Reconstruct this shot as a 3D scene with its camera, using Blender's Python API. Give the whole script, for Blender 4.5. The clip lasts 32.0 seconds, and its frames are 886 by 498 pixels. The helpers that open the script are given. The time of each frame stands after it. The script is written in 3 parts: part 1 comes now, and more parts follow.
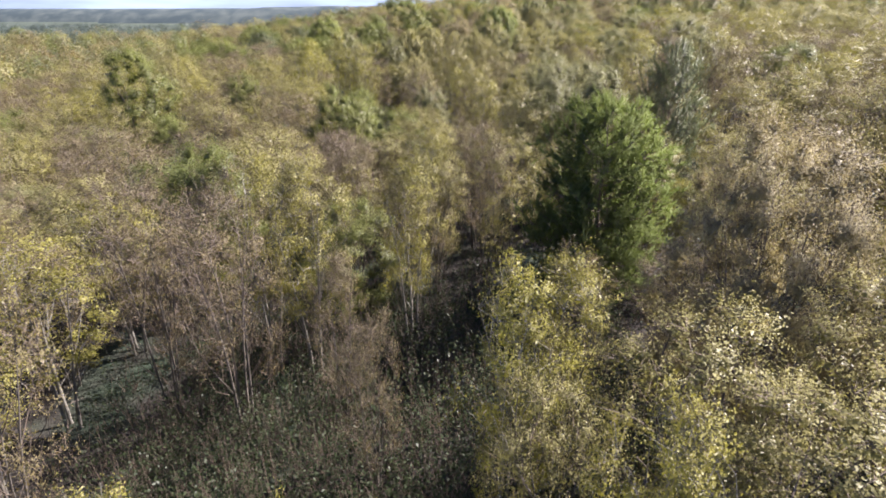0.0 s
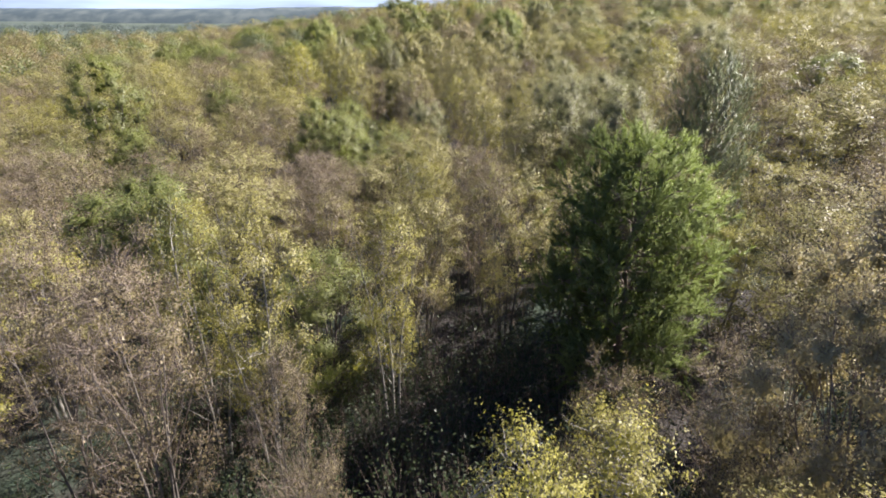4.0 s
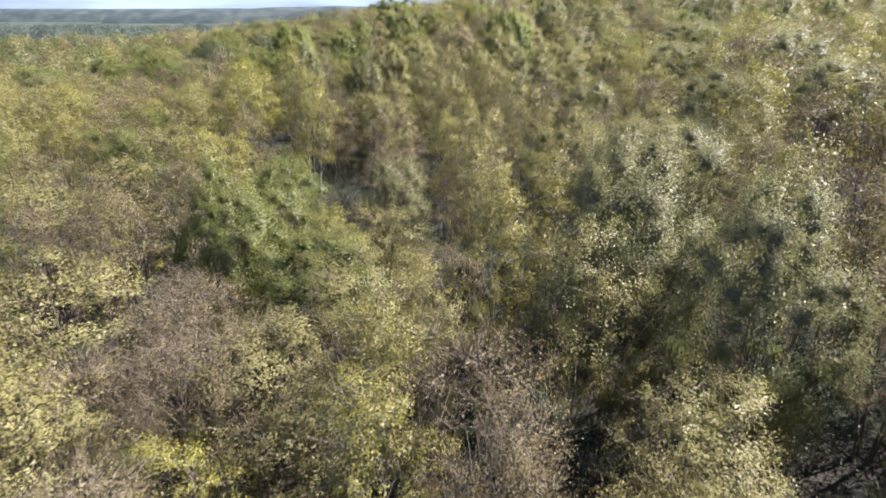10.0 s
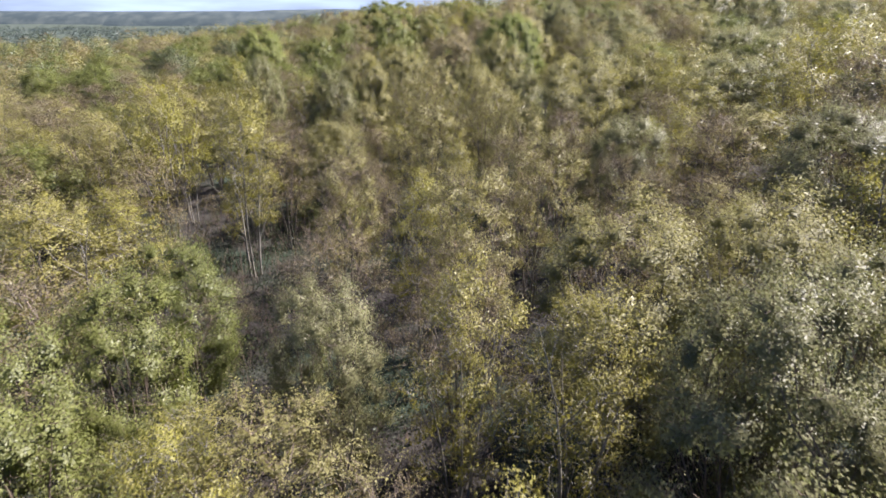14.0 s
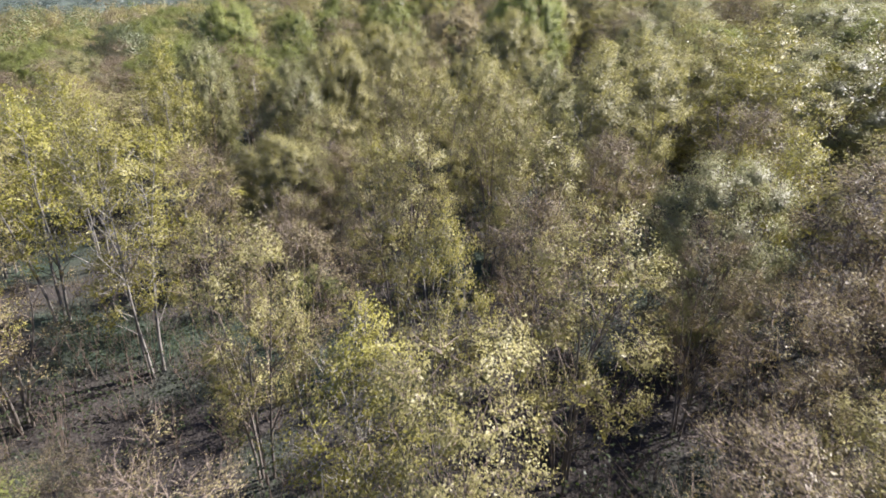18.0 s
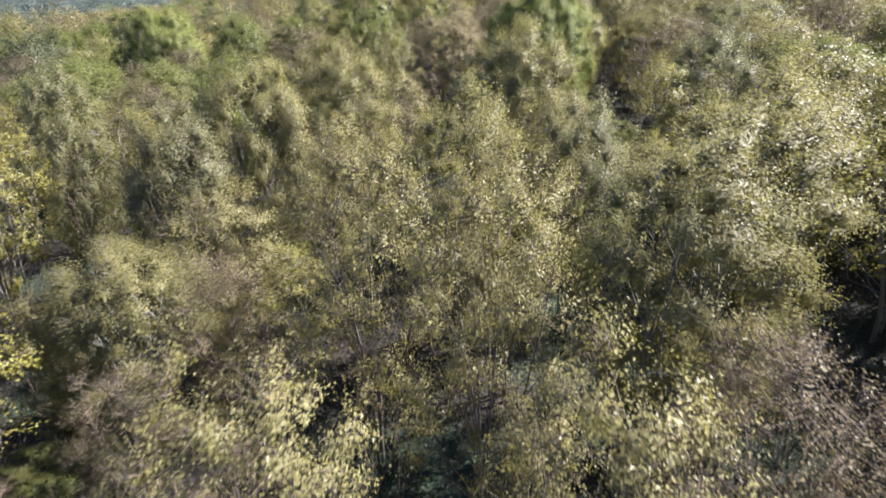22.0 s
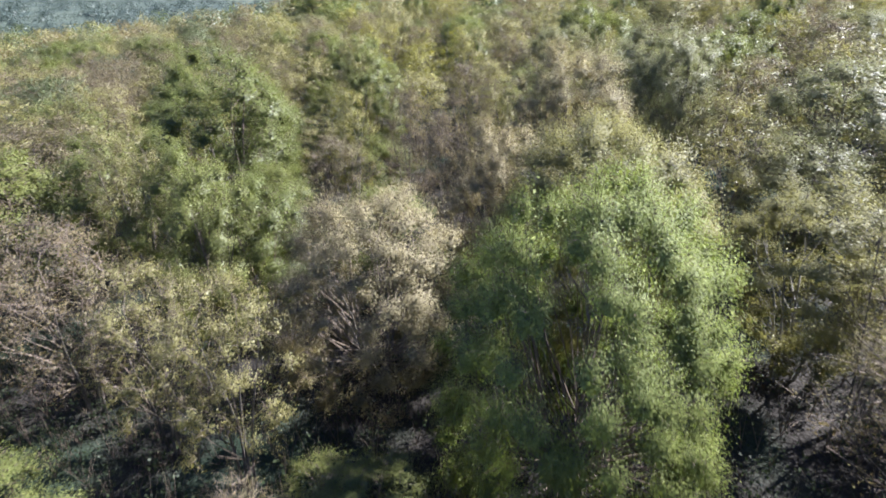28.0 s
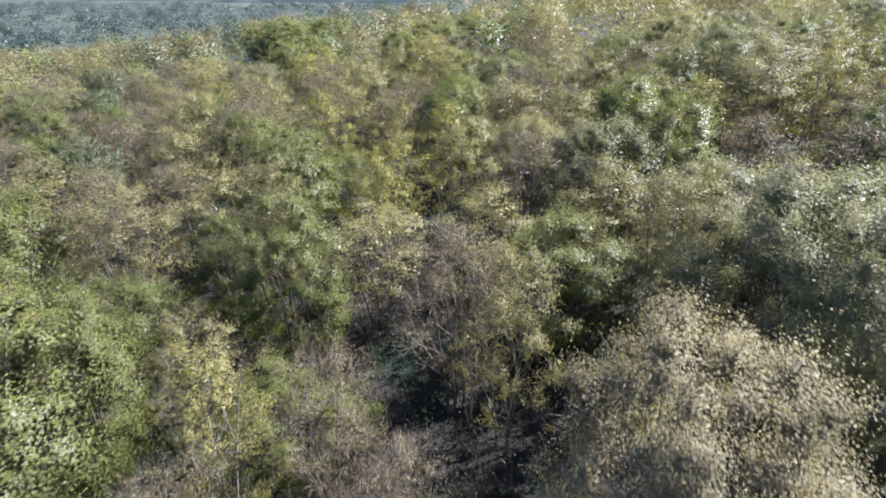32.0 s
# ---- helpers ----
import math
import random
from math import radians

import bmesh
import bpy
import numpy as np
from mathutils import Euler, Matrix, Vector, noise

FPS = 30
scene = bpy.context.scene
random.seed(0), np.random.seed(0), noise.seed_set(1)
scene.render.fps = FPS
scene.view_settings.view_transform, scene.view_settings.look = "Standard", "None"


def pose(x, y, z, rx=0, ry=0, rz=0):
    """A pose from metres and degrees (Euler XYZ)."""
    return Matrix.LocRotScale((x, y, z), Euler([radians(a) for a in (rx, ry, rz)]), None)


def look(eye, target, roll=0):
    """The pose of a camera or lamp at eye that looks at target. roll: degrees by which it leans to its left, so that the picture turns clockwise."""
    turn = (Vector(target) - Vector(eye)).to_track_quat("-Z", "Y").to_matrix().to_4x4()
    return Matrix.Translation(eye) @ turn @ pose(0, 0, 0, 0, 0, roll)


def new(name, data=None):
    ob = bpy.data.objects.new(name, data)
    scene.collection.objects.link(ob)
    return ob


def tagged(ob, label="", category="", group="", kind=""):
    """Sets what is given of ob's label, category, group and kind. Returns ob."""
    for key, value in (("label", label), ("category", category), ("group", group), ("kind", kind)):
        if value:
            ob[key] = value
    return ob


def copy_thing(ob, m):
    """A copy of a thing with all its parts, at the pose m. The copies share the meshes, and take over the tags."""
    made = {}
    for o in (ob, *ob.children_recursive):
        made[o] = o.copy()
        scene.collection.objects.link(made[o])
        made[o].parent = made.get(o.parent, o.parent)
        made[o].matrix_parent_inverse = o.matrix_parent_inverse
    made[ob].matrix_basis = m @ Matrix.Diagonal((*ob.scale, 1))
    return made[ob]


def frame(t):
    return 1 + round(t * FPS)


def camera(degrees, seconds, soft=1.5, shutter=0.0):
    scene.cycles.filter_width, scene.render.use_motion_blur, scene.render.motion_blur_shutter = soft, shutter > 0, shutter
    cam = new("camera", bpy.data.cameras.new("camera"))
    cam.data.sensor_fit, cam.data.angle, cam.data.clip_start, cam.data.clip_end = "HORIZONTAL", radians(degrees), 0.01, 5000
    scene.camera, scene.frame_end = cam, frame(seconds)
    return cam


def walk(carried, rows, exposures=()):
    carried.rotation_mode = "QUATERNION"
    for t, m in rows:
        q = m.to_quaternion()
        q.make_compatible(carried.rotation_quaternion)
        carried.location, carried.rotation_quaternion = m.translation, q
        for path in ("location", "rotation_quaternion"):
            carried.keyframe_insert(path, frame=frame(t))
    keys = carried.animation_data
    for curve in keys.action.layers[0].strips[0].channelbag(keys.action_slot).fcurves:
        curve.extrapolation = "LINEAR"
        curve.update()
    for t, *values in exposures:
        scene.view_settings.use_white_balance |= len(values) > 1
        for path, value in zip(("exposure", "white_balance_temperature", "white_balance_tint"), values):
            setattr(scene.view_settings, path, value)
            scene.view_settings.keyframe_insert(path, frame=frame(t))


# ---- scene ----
cam = camera(74.0, 32.0, soft=1.75, shutter=0.3)
PATH = [
    (0, (0.000, 0.000, 0.000), (0.000, 1.851, -0.756), -0.0),
    (0.5, (0.120, 0.658, 0.055), (0.120, 2.509, -0.701), -0.0),
    (1, (0.180, 1.326, 0.041), (0.180, 3.178, -0.715), -0.0),
    (1.5, (0.210, 2.007, 0.055), (0.210, 3.858, -0.701), -0.0),
    (2, (0.270, 2.653, 0.083), (0.270, 4.504, -0.673), 0.1),
    (2.5, (0.330, 3.333, 0.097), (0.330, 5.186, -0.657), 0.1),
    (4.5, (0.510, 6.213, 0.249), (0.499, 8.066, -0.505), 0.2),
    (5, (0.570, 7.165, 0.346), (0.559, 9.018, -0.408), 0.2),
    (5.5, (0.660, 8.186, 0.415), (0.649, 10.038, -0.338), 0.2),
    (6, (0.720, 9.320, 0.471), (0.709, 11.172, -0.283), 0.2),
    (6.5, (0.720, 10.499, 0.443), (0.709, 12.351, -0.311), 0.2),
    (7, (0.750, 11.780, 0.470), (0.739, 13.631, -0.286), 0.1),
    (7.5, (0.780, 13.208, 0.470), (0.769, 15.060, -0.286), 0.1),
    (8, (0.840, 14.750, 0.456), (0.829, 16.602, -0.300), 0.1),
    (8.5, (0.900, 16.417, 0.456), (0.889, 18.268, -0.301), 0.1),
    (9, (1.050, 18.163, 0.455), (1.039, 20.014, -0.301), 0.1),
    (9.5, (1.140, 19.875, 0.469), (1.126, 21.726, -0.287), 0.0),
    (10, (1.290, 21.598, 0.510), (1.276, 23.449, -0.246), 0.0),
    (10.5, (1.380, 23.242, 0.552), (1.369, 25.093, -0.205), 0.2),
    (11, (1.530, 24.807, 0.593), (1.516, 26.658, -0.163), 0.0),
    (11.5, (1.620, 26.360, 0.607), (1.609, 28.210, -0.152), 0.2),
    (12, (1.740, 27.981, 0.593), (1.729, 29.833, -0.164), 0.2),
    (12.5, (1.860, 29.534, 0.606), (1.849, 31.388, -0.145), 0.2),
    (13, (1.980, 31.019, 0.551), (1.966, 32.874, -0.198), 0.1),
    (13.5, (2.100, 32.482, 0.536), (2.086, 34.337, -0.212), 0.1),
    (14, (2.190, 33.865, 0.522), (2.173, 35.720, -0.226), 0.1),
    (14.5, (2.280, 35.260, 0.536), (2.263, 37.114, -0.212), 0.1),
    (16.5, (2.656, 40.915, 0.560), (2.632, 42.741, -0.255), -0.0),
    (17, (2.754, 42.325, 0.569), (2.730, 44.142, -0.268), 0.1),
    (17.5, (2.852, 43.747, 0.603), (2.825, 45.564, -0.233), 0.0),
    (18, (2.920, 45.157, 0.612), (2.873, 46.974, -0.222), 0.2),
    (18.5, (3.018, 46.600, 0.605), (2.951, 48.415, -0.231), 0.1),
    (19, (3.086, 48.042, 0.599), (3.022, 49.858, -0.237), 0.2),
    (19.5, (3.154, 49.517, 0.578), (3.090, 51.333, -0.258), 0.2),
    (20, (3.280, 50.993, 0.557), (3.216, 52.809, -0.279), 0.2),
    (20.5, (3.348, 52.468, 0.536), (3.284, 54.285, -0.297), 0.1),
    (21, (3.442, 54.118, 0.469), (3.378, 55.935, -0.364), 0.1),
    (21.5, (3.533, 56.043, 0.407), (3.469, 57.860, -0.427), 0.1),
    (22, (3.591, 58.264, 0.308), (3.533, 60.083, -0.521), 0.0),
    (22.5, (3.675, 60.731, 0.322), (3.623, 62.549, -0.509), 0.0),
    (23, (3.788, 63.219, 0.646), (3.741, 65.036, -0.188), -0.1),
    (23.5, (3.903, 65.529, 0.922), (3.862, 67.347, 0.088), -0.1),
    (24, (4.049, 67.743, 1.241), (4.010, 69.562, 0.409), -0.2),
    (24.5, (4.135, 70.021, 1.531), (4.102, 71.838, 0.697), -0.3),
    (25, (4.251, 72.278, 1.862), (4.221, 74.097, 1.031), -0.4),
    (25.5, (4.366, 74.616, 2.285), (4.339, 76.434, 1.454), -0.5),
    (27.5, (4.788, 83.767, 3.755), (4.783, 85.586, 2.924), -0.2),
    (28, (4.900, 86.015, 4.162), (4.899, 87.834, 3.331), -0.1),
    (28.5, (4.994, 88.314, 4.567), (4.992, 90.133, 3.735), -0.1),
    (29, (5.106, 90.618, 4.927), (5.108, 92.439, 4.099), -0.1),
    (29.5, (5.218, 92.965, 5.269), (5.220, 94.785, 4.440), -0.1),
    (30, (5.331, 95.319, 5.628), (5.335, 97.139, 4.799), -0.1),
    (30.5, (5.462, 97.694, 5.977), (5.466, 99.516, 5.150), -0.2),
    (31, (5.593, 100.135, 6.358), (5.597, 101.957, 5.532), -0.2),
    (31.5, (5.724, 102.621, 6.781), (5.729, 104.443, 5.958), -0.2),
    (32, (5.874, 105.070, 7.013), (5.881, 106.893, 6.190), -0.0),
]
EXPOSURES = [(0, 1.9, 6150, 24), (8, 1.93, 6100, 17), (14, 1.77, 6050, 22), (20, 2.0, 5900, 21), (25, 1.88, 5750, 20), (28, 2.08, 5550, 17), (29.5, 1.95, 5510, 18), (32, 1.92, 5450, 20)]
walk(cam, [(t, look(eye, target, roll)) for t, eye, target, roll in PATH], EXPOSURES)

# ---- light ----
SUN_AZ, SUN_EL = 68.0, 46.0          # degrees clockwise from straight ahead, and above the horizon
world = bpy.data.worlds.new("world")
scene.world = world
world.use_nodes = True
wn, wl = world.node_tree.nodes, world.node_tree.links
wn.clear()
sky = wn.new("ShaderNodeTexSky")
sky.sky_type, sky.sun_disc = "NISHITA", False
sky.sun_elevation, sky.sun_rotation = radians(SUN_EL), radians(SUN_AZ)
sky.air_density, sky.dust_density, sky.ozone_density = 1.0, 0.6, 2.0
bg = wn.new("ShaderNodeBackground")
bg.inputs["Strength"].default_value = 0.036
out = wn.new("ShaderNodeOutputWorld")
cool = wn.new("ShaderNodeMix")
cool.data_type, cool.blend_type = "RGBA", "MULTIPLY"
cool.inputs["Factor"].default_value = 1.0
cool.inputs["B"].default_value = (0.66, 0.84, 1.22, 1)
wl.new(sky.outputs[0], cool.inputs["A"])
# thin cloud banks low over the horizon
wc, wm, wt = wn.new("ShaderNodeTexCoord"), wn.new("ShaderNodeMapping"), wn.new("ShaderNodeTexNoise")
wm.inputs["Scale"].default_value = (2.2, 2.2, 16.0)
wt.inputs["Scale"].default_value, wt.inputs["Detail"].default_value = 1.6, 6.0
wr = wn.new("ShaderNodeValToRGB")
wr.color_ramp.elements[0].position, wr.color_ramp.elements[1].position = 0.35, 0.65
haze = wn.new("ShaderNodeMix")
haze.data_type = "RGBA"
haze.inputs["B"].default_value = (7.2, 9.2, 12.6, 1)
wl.new(wc.outputs["Generated"], wm.inputs[0]); wl.new(wm.outputs[0], wt.inputs["Vector"]); wl.new(wt.outputs[0], wr.inputs[0])
wz, wf, wx = wn.new("ShaderNodeSeparateXYZ"), wn.new("ShaderNodeMapRange"), wn.new("ShaderNodeMath")
wf.inputs["From Min"].default_value, wf.inputs["From Max"].default_value, wf.inputs["To Min"].default_value, wf.inputs["To Max"].default_value = 0.04, 0.16, 1.0, 0.0
wx.operation = "MULTIPLY"
wl.new(wc.outputs["Generated"], wz.inputs[0]); wl.new(wz.outputs["Z"], wf.inputs["Value"])
wl.new(wf.outputs[0], wx.inputs[0]); wl.new(wr.outputs[0], wx.inputs[1])
wl.new(wx.outputs[0], haze.inputs["Factor"]); wl.new(cool.outputs["Result"], haze.inputs["A"])
wl.new(haze.outputs["Result"], bg.inputs[0])
wl.new(bg.outputs[0], out.inputs[0])

sun_data = bpy.data.lights.new("sun", "SUN")
sun_data.energy, sun_data.angle, sun_data.color = 5.0, radians(0.6), (1.0, 0.94, 0.84)
sun = new("sun", sun_data)
_az, _el = radians(SUN_AZ), radians(SUN_EL)
sun.matrix_world = look((0, 0, 60), (-60 * math.sin(_az) * math.cos(_el), -60 * math.cos(_az) * math.cos(_el), 60 - 60 * math.sin(_el)))


# ---- materials ----
def node_mat(name):
    m = bpy.data.materials.new(name)
    m.use_nodes = True
    n = m.node_tree.nodes
    n.clear()
    return m, n, m.node_tree.links


def leaf_mat(name, colour, second, through_colour, rough=0.42, clear=0.42, gloss=0.3, spread=1.0):
    """Thin leaf: two leaf colours mixed leaf by leaf, tree by tree and in patches, with light shining through."""
    m, n, l = node_mat(name)
    geo, info, coord = n.new("ShaderNodeNewGeometry"), n.new("ShaderNodeObjectInfo"), n.new("ShaderNodeTexCoord")
    patch = n.new("ShaderNodeTexNoise")
    patch.inputs["Scale"].default_value = 0.9
    l.new(coord.outputs["Object"], patch.inputs["Vector"])
    add = n.new("ShaderNodeMath"); add.operation = "MULTIPLY_ADD"
    add.inputs[1].default_value, add.inputs[2].default_value = 0.55 * spread, 0.0
    l.new(geo.outputs["Random Per Island"], add.inputs[0])
    add2 = n.new("ShaderNodeMath"); add2.operation = "MULTIPLY_ADD"
    add2.inputs[1].default_value = 0.45 * spread
    l.new(info.outputs["Random"], add2.inputs[0]); l.new(add.outputs[0], add2.inputs[2])
    add3 = n.new("ShaderNodeMath"); add3.operation = "MULTIPLY_ADD"; add3.use_clamp = True
    add3.inputs[1].default_value = 0.5
    l.new(patch.outputs[0], add3.inputs[0]); l.new(add2.outputs[0], add3.inputs[2])
    mix = n.new("ShaderNodeMix"); mix.data_type = "RGBA"
    mix.inputs["A"].default_value, mix.inputs["B"].default_value = (*colour, 1), (*second, 1)
    l.new(add3.outputs[0], mix.inputs["Factor"])
    hsv = n.new("ShaderNodeHueSaturation")
    val = n.new("ShaderNodeMapRange")
    val.inputs["To Min"].default_value, val.inputs["To Max"].default_value = 0.88, 1.12
    l.new(geo.outputs["Random Per Island"], val.inputs["Value"])
    l.new(val.outputs[0], hsv.inputs["Value"])
    l.new(mix.outputs["Result"], hsv.inputs["Color"])
    p = n.new("ShaderNodeBsdfPrincipled")
    p.inputs["Roughness"].default_value = rough
    p.inputs["Specular IOR Level"].default_value = gloss
    l.new(hsv.outputs[0], p.inputs["Base Color"])
    t = n.new("ShaderNodeBsdfTranslucent")
    tint = n.new("ShaderNodeMix"); tint.data_type = "RGBA"; tint.blend_type = "MULTIPLY"
    tint.inputs["Factor"].default_value = 1.0
    tint.inputs["B"].default_value = (*through_colour, 1)
    l.new(hsv.outputs[0], tint.inputs["A"]); l.new(tint.outputs["Result"], t.inputs["Color"])
    ms = n.new("ShaderNodeMixShader"); ms.inputs[0].default_value = clear
    o = n.new("ShaderNodeOutputMaterial")
    l.new(p.outputs[0], ms.inputs[1]); l.new(t.outputs[0], ms.inputs[2]); l.new(ms.outputs[0], o.inputs[0])
    return m


def bark_mat(name, dark, light, scale=6.0):
    m, n, l = node_mat(name)
    coord, info = n.new("ShaderNodeTexCoord"), n.new("ShaderNodeObjectInfo")
    mp = n.new("ShaderNodeMapping"); mp.inputs["Scale"].default_value = (scale * 2, scale * 2, scale * 0.5)
    l.new(coord.outputs["Object"], mp.inputs[0])
    tex = n.new("ShaderNodeTexNoise"); tex.inputs["Scale"].default_value = 1.5; tex.inputs["Detail"].default_value = 5
    l.new(mp.outputs[0], tex.inputs["Vector"])
    big = n.new("ShaderNodeTexNoise"); big.inputs["Scale"].default_value = 0.8
    l.new(coord.outputs["Object"], big.inputs["Vector"])
    s = n.new("ShaderNodeMath"); s.operation = "MULTIPLY_ADD"; s.inputs[1].default_value = 0.35
    l.new(info.outputs["Random"], s.inputs[0]); l.new(tex.outputs[0], s.inputs[2])
    s2 = n.new("ShaderNodeMath"); s2.operation = "MULTIPLY_ADD"; s2.inputs[1].default_value = 0.6; s2.use_clamp = True
    l.new(big.outputs[0], s2.inputs[0]); l.new(s.outputs[0], s2.inputs[2])
    r = n.new("ShaderNodeValToRGB")
    r.color_ramp.elements[0].position, r.color_ramp.elements[0].color = 0.45, (*dark, 1)
    r.color_ramp.elements[1].position, r.color_ramp.elements[1].color = 1.0, (*light, 1)
    l.new(s2.outputs[0], r.inputs[0])
    b = n.new("ShaderNodeBump"); b.inputs["Strength"].default_value = 0.4; b.inputs["Distance"].default_value = 0.02
    l.new(tex.outputs[0], b.inputs["Height"])
    p = n.new("ShaderNodeBsdfPrincipled"); p.inputs["Roughness"].default_value = 0.85
    l.new(r.outputs[0], p.inputs["Base Color"]); l.new(b.outputs[0], p.inputs["Normal"])
    o = n.new("ShaderNodeOutputMaterial"); l.new(p.outputs[0], o.inputs[0])
    return m


def ground_mat():
    """Leaf litter and low herbs near by, fields and woods in the far lowland."""
    m, n, l = node_mat("woodland_floor")
    coord = n.new("ShaderNodeTexCoord")
    big = n.new("ShaderNodeTexNoise"); big.inputs["Scale"].default_value = 0.16; big.inputs["Detail"].default_value = 4
    fine = n.new("ShaderNodeTexNoise"); fine.inputs["Scale"].default_value = 7.0; fine.inputs["Detail"].default_value = 6
    leaf = n.new("ShaderNodeTexVoronoi"); leaf.inputs["Scale"].default_value = 9.0
    for t in (big, fine, leaf):
        l.new(coord.outputs["Object"], t.inputs["Vector"])
    # litter and herb colours hold the wood's shade too, so both are very dark
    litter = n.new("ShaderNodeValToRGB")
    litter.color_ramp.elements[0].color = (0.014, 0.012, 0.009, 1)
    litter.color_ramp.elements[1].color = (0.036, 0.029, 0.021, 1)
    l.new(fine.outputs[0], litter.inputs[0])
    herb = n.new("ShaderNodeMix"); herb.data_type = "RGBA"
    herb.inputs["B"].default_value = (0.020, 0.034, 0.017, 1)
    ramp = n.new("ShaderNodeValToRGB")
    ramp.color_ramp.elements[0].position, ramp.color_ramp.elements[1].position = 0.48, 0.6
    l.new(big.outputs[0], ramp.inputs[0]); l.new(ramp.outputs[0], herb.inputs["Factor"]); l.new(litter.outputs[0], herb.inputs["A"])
    # far fields: broad patches
    field = n.new("ShaderNodeTexVoronoi"); field.inputs["Scale"].default_value = 0.006
    fmap = n.new("ShaderNodeMapping"); fmap.inputs["Scale"].default_value = (1.0, 0.35, 1.0)
    l.new(coord.outputs["Object"], fmap.inputs[0]); l.new(fmap.outputs[0], field.inputs["Vector"])
    fr = n.new("ShaderNodeValToRGB")
    fr.color_ramp.elements[0].color = (0.026, 0.040, 0.026, 1); fr.color_ramp.elements[1].color = (0.058, 0.074, 0.042, 1)
    sep = n.new("ShaderNodeSeparateColor"); l.new(field.outputs["Color"], sep.inputs[0]); l.new(sep.outputs[0], fr.inputs[0])
    xyz = n.new("ShaderNodeSeparateXYZ"); l.new(coord.outputs["Object"], xyz.inputs[0])
    far = n.new("ShaderNodeMapRange")
    far.inputs["From Min"].default_value, far.inputs["From Max"].default_value = -30, -45
    l.new(xyz.outputs["Z"], far.inputs["Value"])
    mix = n.new("ShaderNodeMix"); mix.data_type = "RGBA"
    l.new(far.outputs[0], mix.inputs["Factor"]); l.new(herb.outputs["Result"], mix.inputs["A"]); l.new(fr.outputs[0], mix.inputs["B"])
    b = n.new("ShaderNodeBump"); b.inputs["Strength"].default_value = 0.7; b.inputs["Distance"].default_value = 0.06
    l.new(leaf.outputs["Distance"], b.inputs["Height"])
    p = n.new("ShaderNodeBsdfPrincipled"); p.inputs["Roughness"].default_value = 0.95
    l.new(mix.outputs["Result"], p.inputs["Base Color"]); l.new(b.outputs[0], p.inputs["Normal"])
    o = n.new("ShaderNodeOutputMaterial"); l.new(p.outputs[0], o.inputs[0])
    return m


LEAF = {
    "yellow": leaf_mat("leaf_yellow_green", (0.310, 0.300, 0.035), (0.255, 0.230, 0.075), (1.0, 1.0, 0.55)),
    "olive": leaf_mat("leaf_olive", (0.248, 0.230, 0.080), (0.288, 0.264, 0.108), (1.0, 1.0, 0.65)),
    "bare": leaf_mat("leaf_bud_brown", (0.215, 0.165, 0.098), (0.222, 0.192, 0.086), (1.0, 0.9, 0.65)),
    "green": leaf_mat("leaf_green", (0.098, 0.125, 0.036), (0.190, 0.200, 0.062), (1.0, 1.1, 0.6)),
    "silver": leaf_mat("leaf_grey_green", (0.185, 0.180, 0.080), (0.240, 0.232, 0.115), (0.9, 1.0, 0.7), rough=0.42, gloss=0.22),
    "pale": leaf_mat("leaf_pale_yellow", (0.285, 0.265, 0.100), (0.250, 0.234, 0.098), (1.0, 1.0, 0.65), rough=0.45, clear=0.46, gloss=0.22),
    "broad": leaf_mat("leaf_full_green", (0.115, 0.16, 0.042), (0.25, 0.27, 0.08), (1.0, 1.1, 0.6), rough=0.58),
    "sallow": leaf_mat("leaf_sallow", (0.285, 0.265, 0.100), (0.250, 0.234, 0.098), (1.0, 1.0, 0.65), rough=0.45, clear=0.46, gloss=0.22),
    "beige": leaf_mat("leaf_beige", (0.305, 0.255, 0.150), (0.310, 0.276, 0.150), (1.0, 0.95, 0.65), rough=0.55, gloss=0.22),
    "pine": leaf_mat("pine_needle", (0.080, 0.118, 0.050), (0.190, 0.226, 0.082), (1.0, 1.1, 0.5), rough=0.7, clear=0.36, gloss=0.1),
    "dark": leaf_mat("leaf_dark_green", (0.098, 0.112, 0.060), (0.135, 0.158, 0.075), (1.0, 1.1, 0.5), clear=0.15),
    # undergrowth green, with the shade under the crowns darkened into the colour
    "floor": leaf_mat("leaf_herb_shade_darkened", (0.030, 0.045, 0.022), (0.045, 0.058, 0.026), (1.0, 1.1, 0.6), gloss=0.15),
    # distant woods: the blue of the haze is mixed into the leaf colour
    "plain": leaf_mat("leaf_far_haze_tint", (0.036, 0.056, 0.044), (0.066, 0.086, 0.066), (1.0, 1.0, 0.8), clear=0.1),
}
BARK = {
    "grey": bark_mat("bark_grey", (0.05, 0.042, 0.033), (0.21, 0.195, 0.16)),
    "stem": bark_mat("bark_stem", (0.03, 0.025, 0.02), (0.13, 0.112, 0.088)),
    "brown": bark_mat("bark_brown", (0.035, 0.025, 0.018), (0.14, 0.105, 0.075)),
    "mauve": bark_mat("bark_mauve", (0.05, 0.038, 0.028), (0.165, 0.128, 0.092)),
}
GROUND = ground_mat()


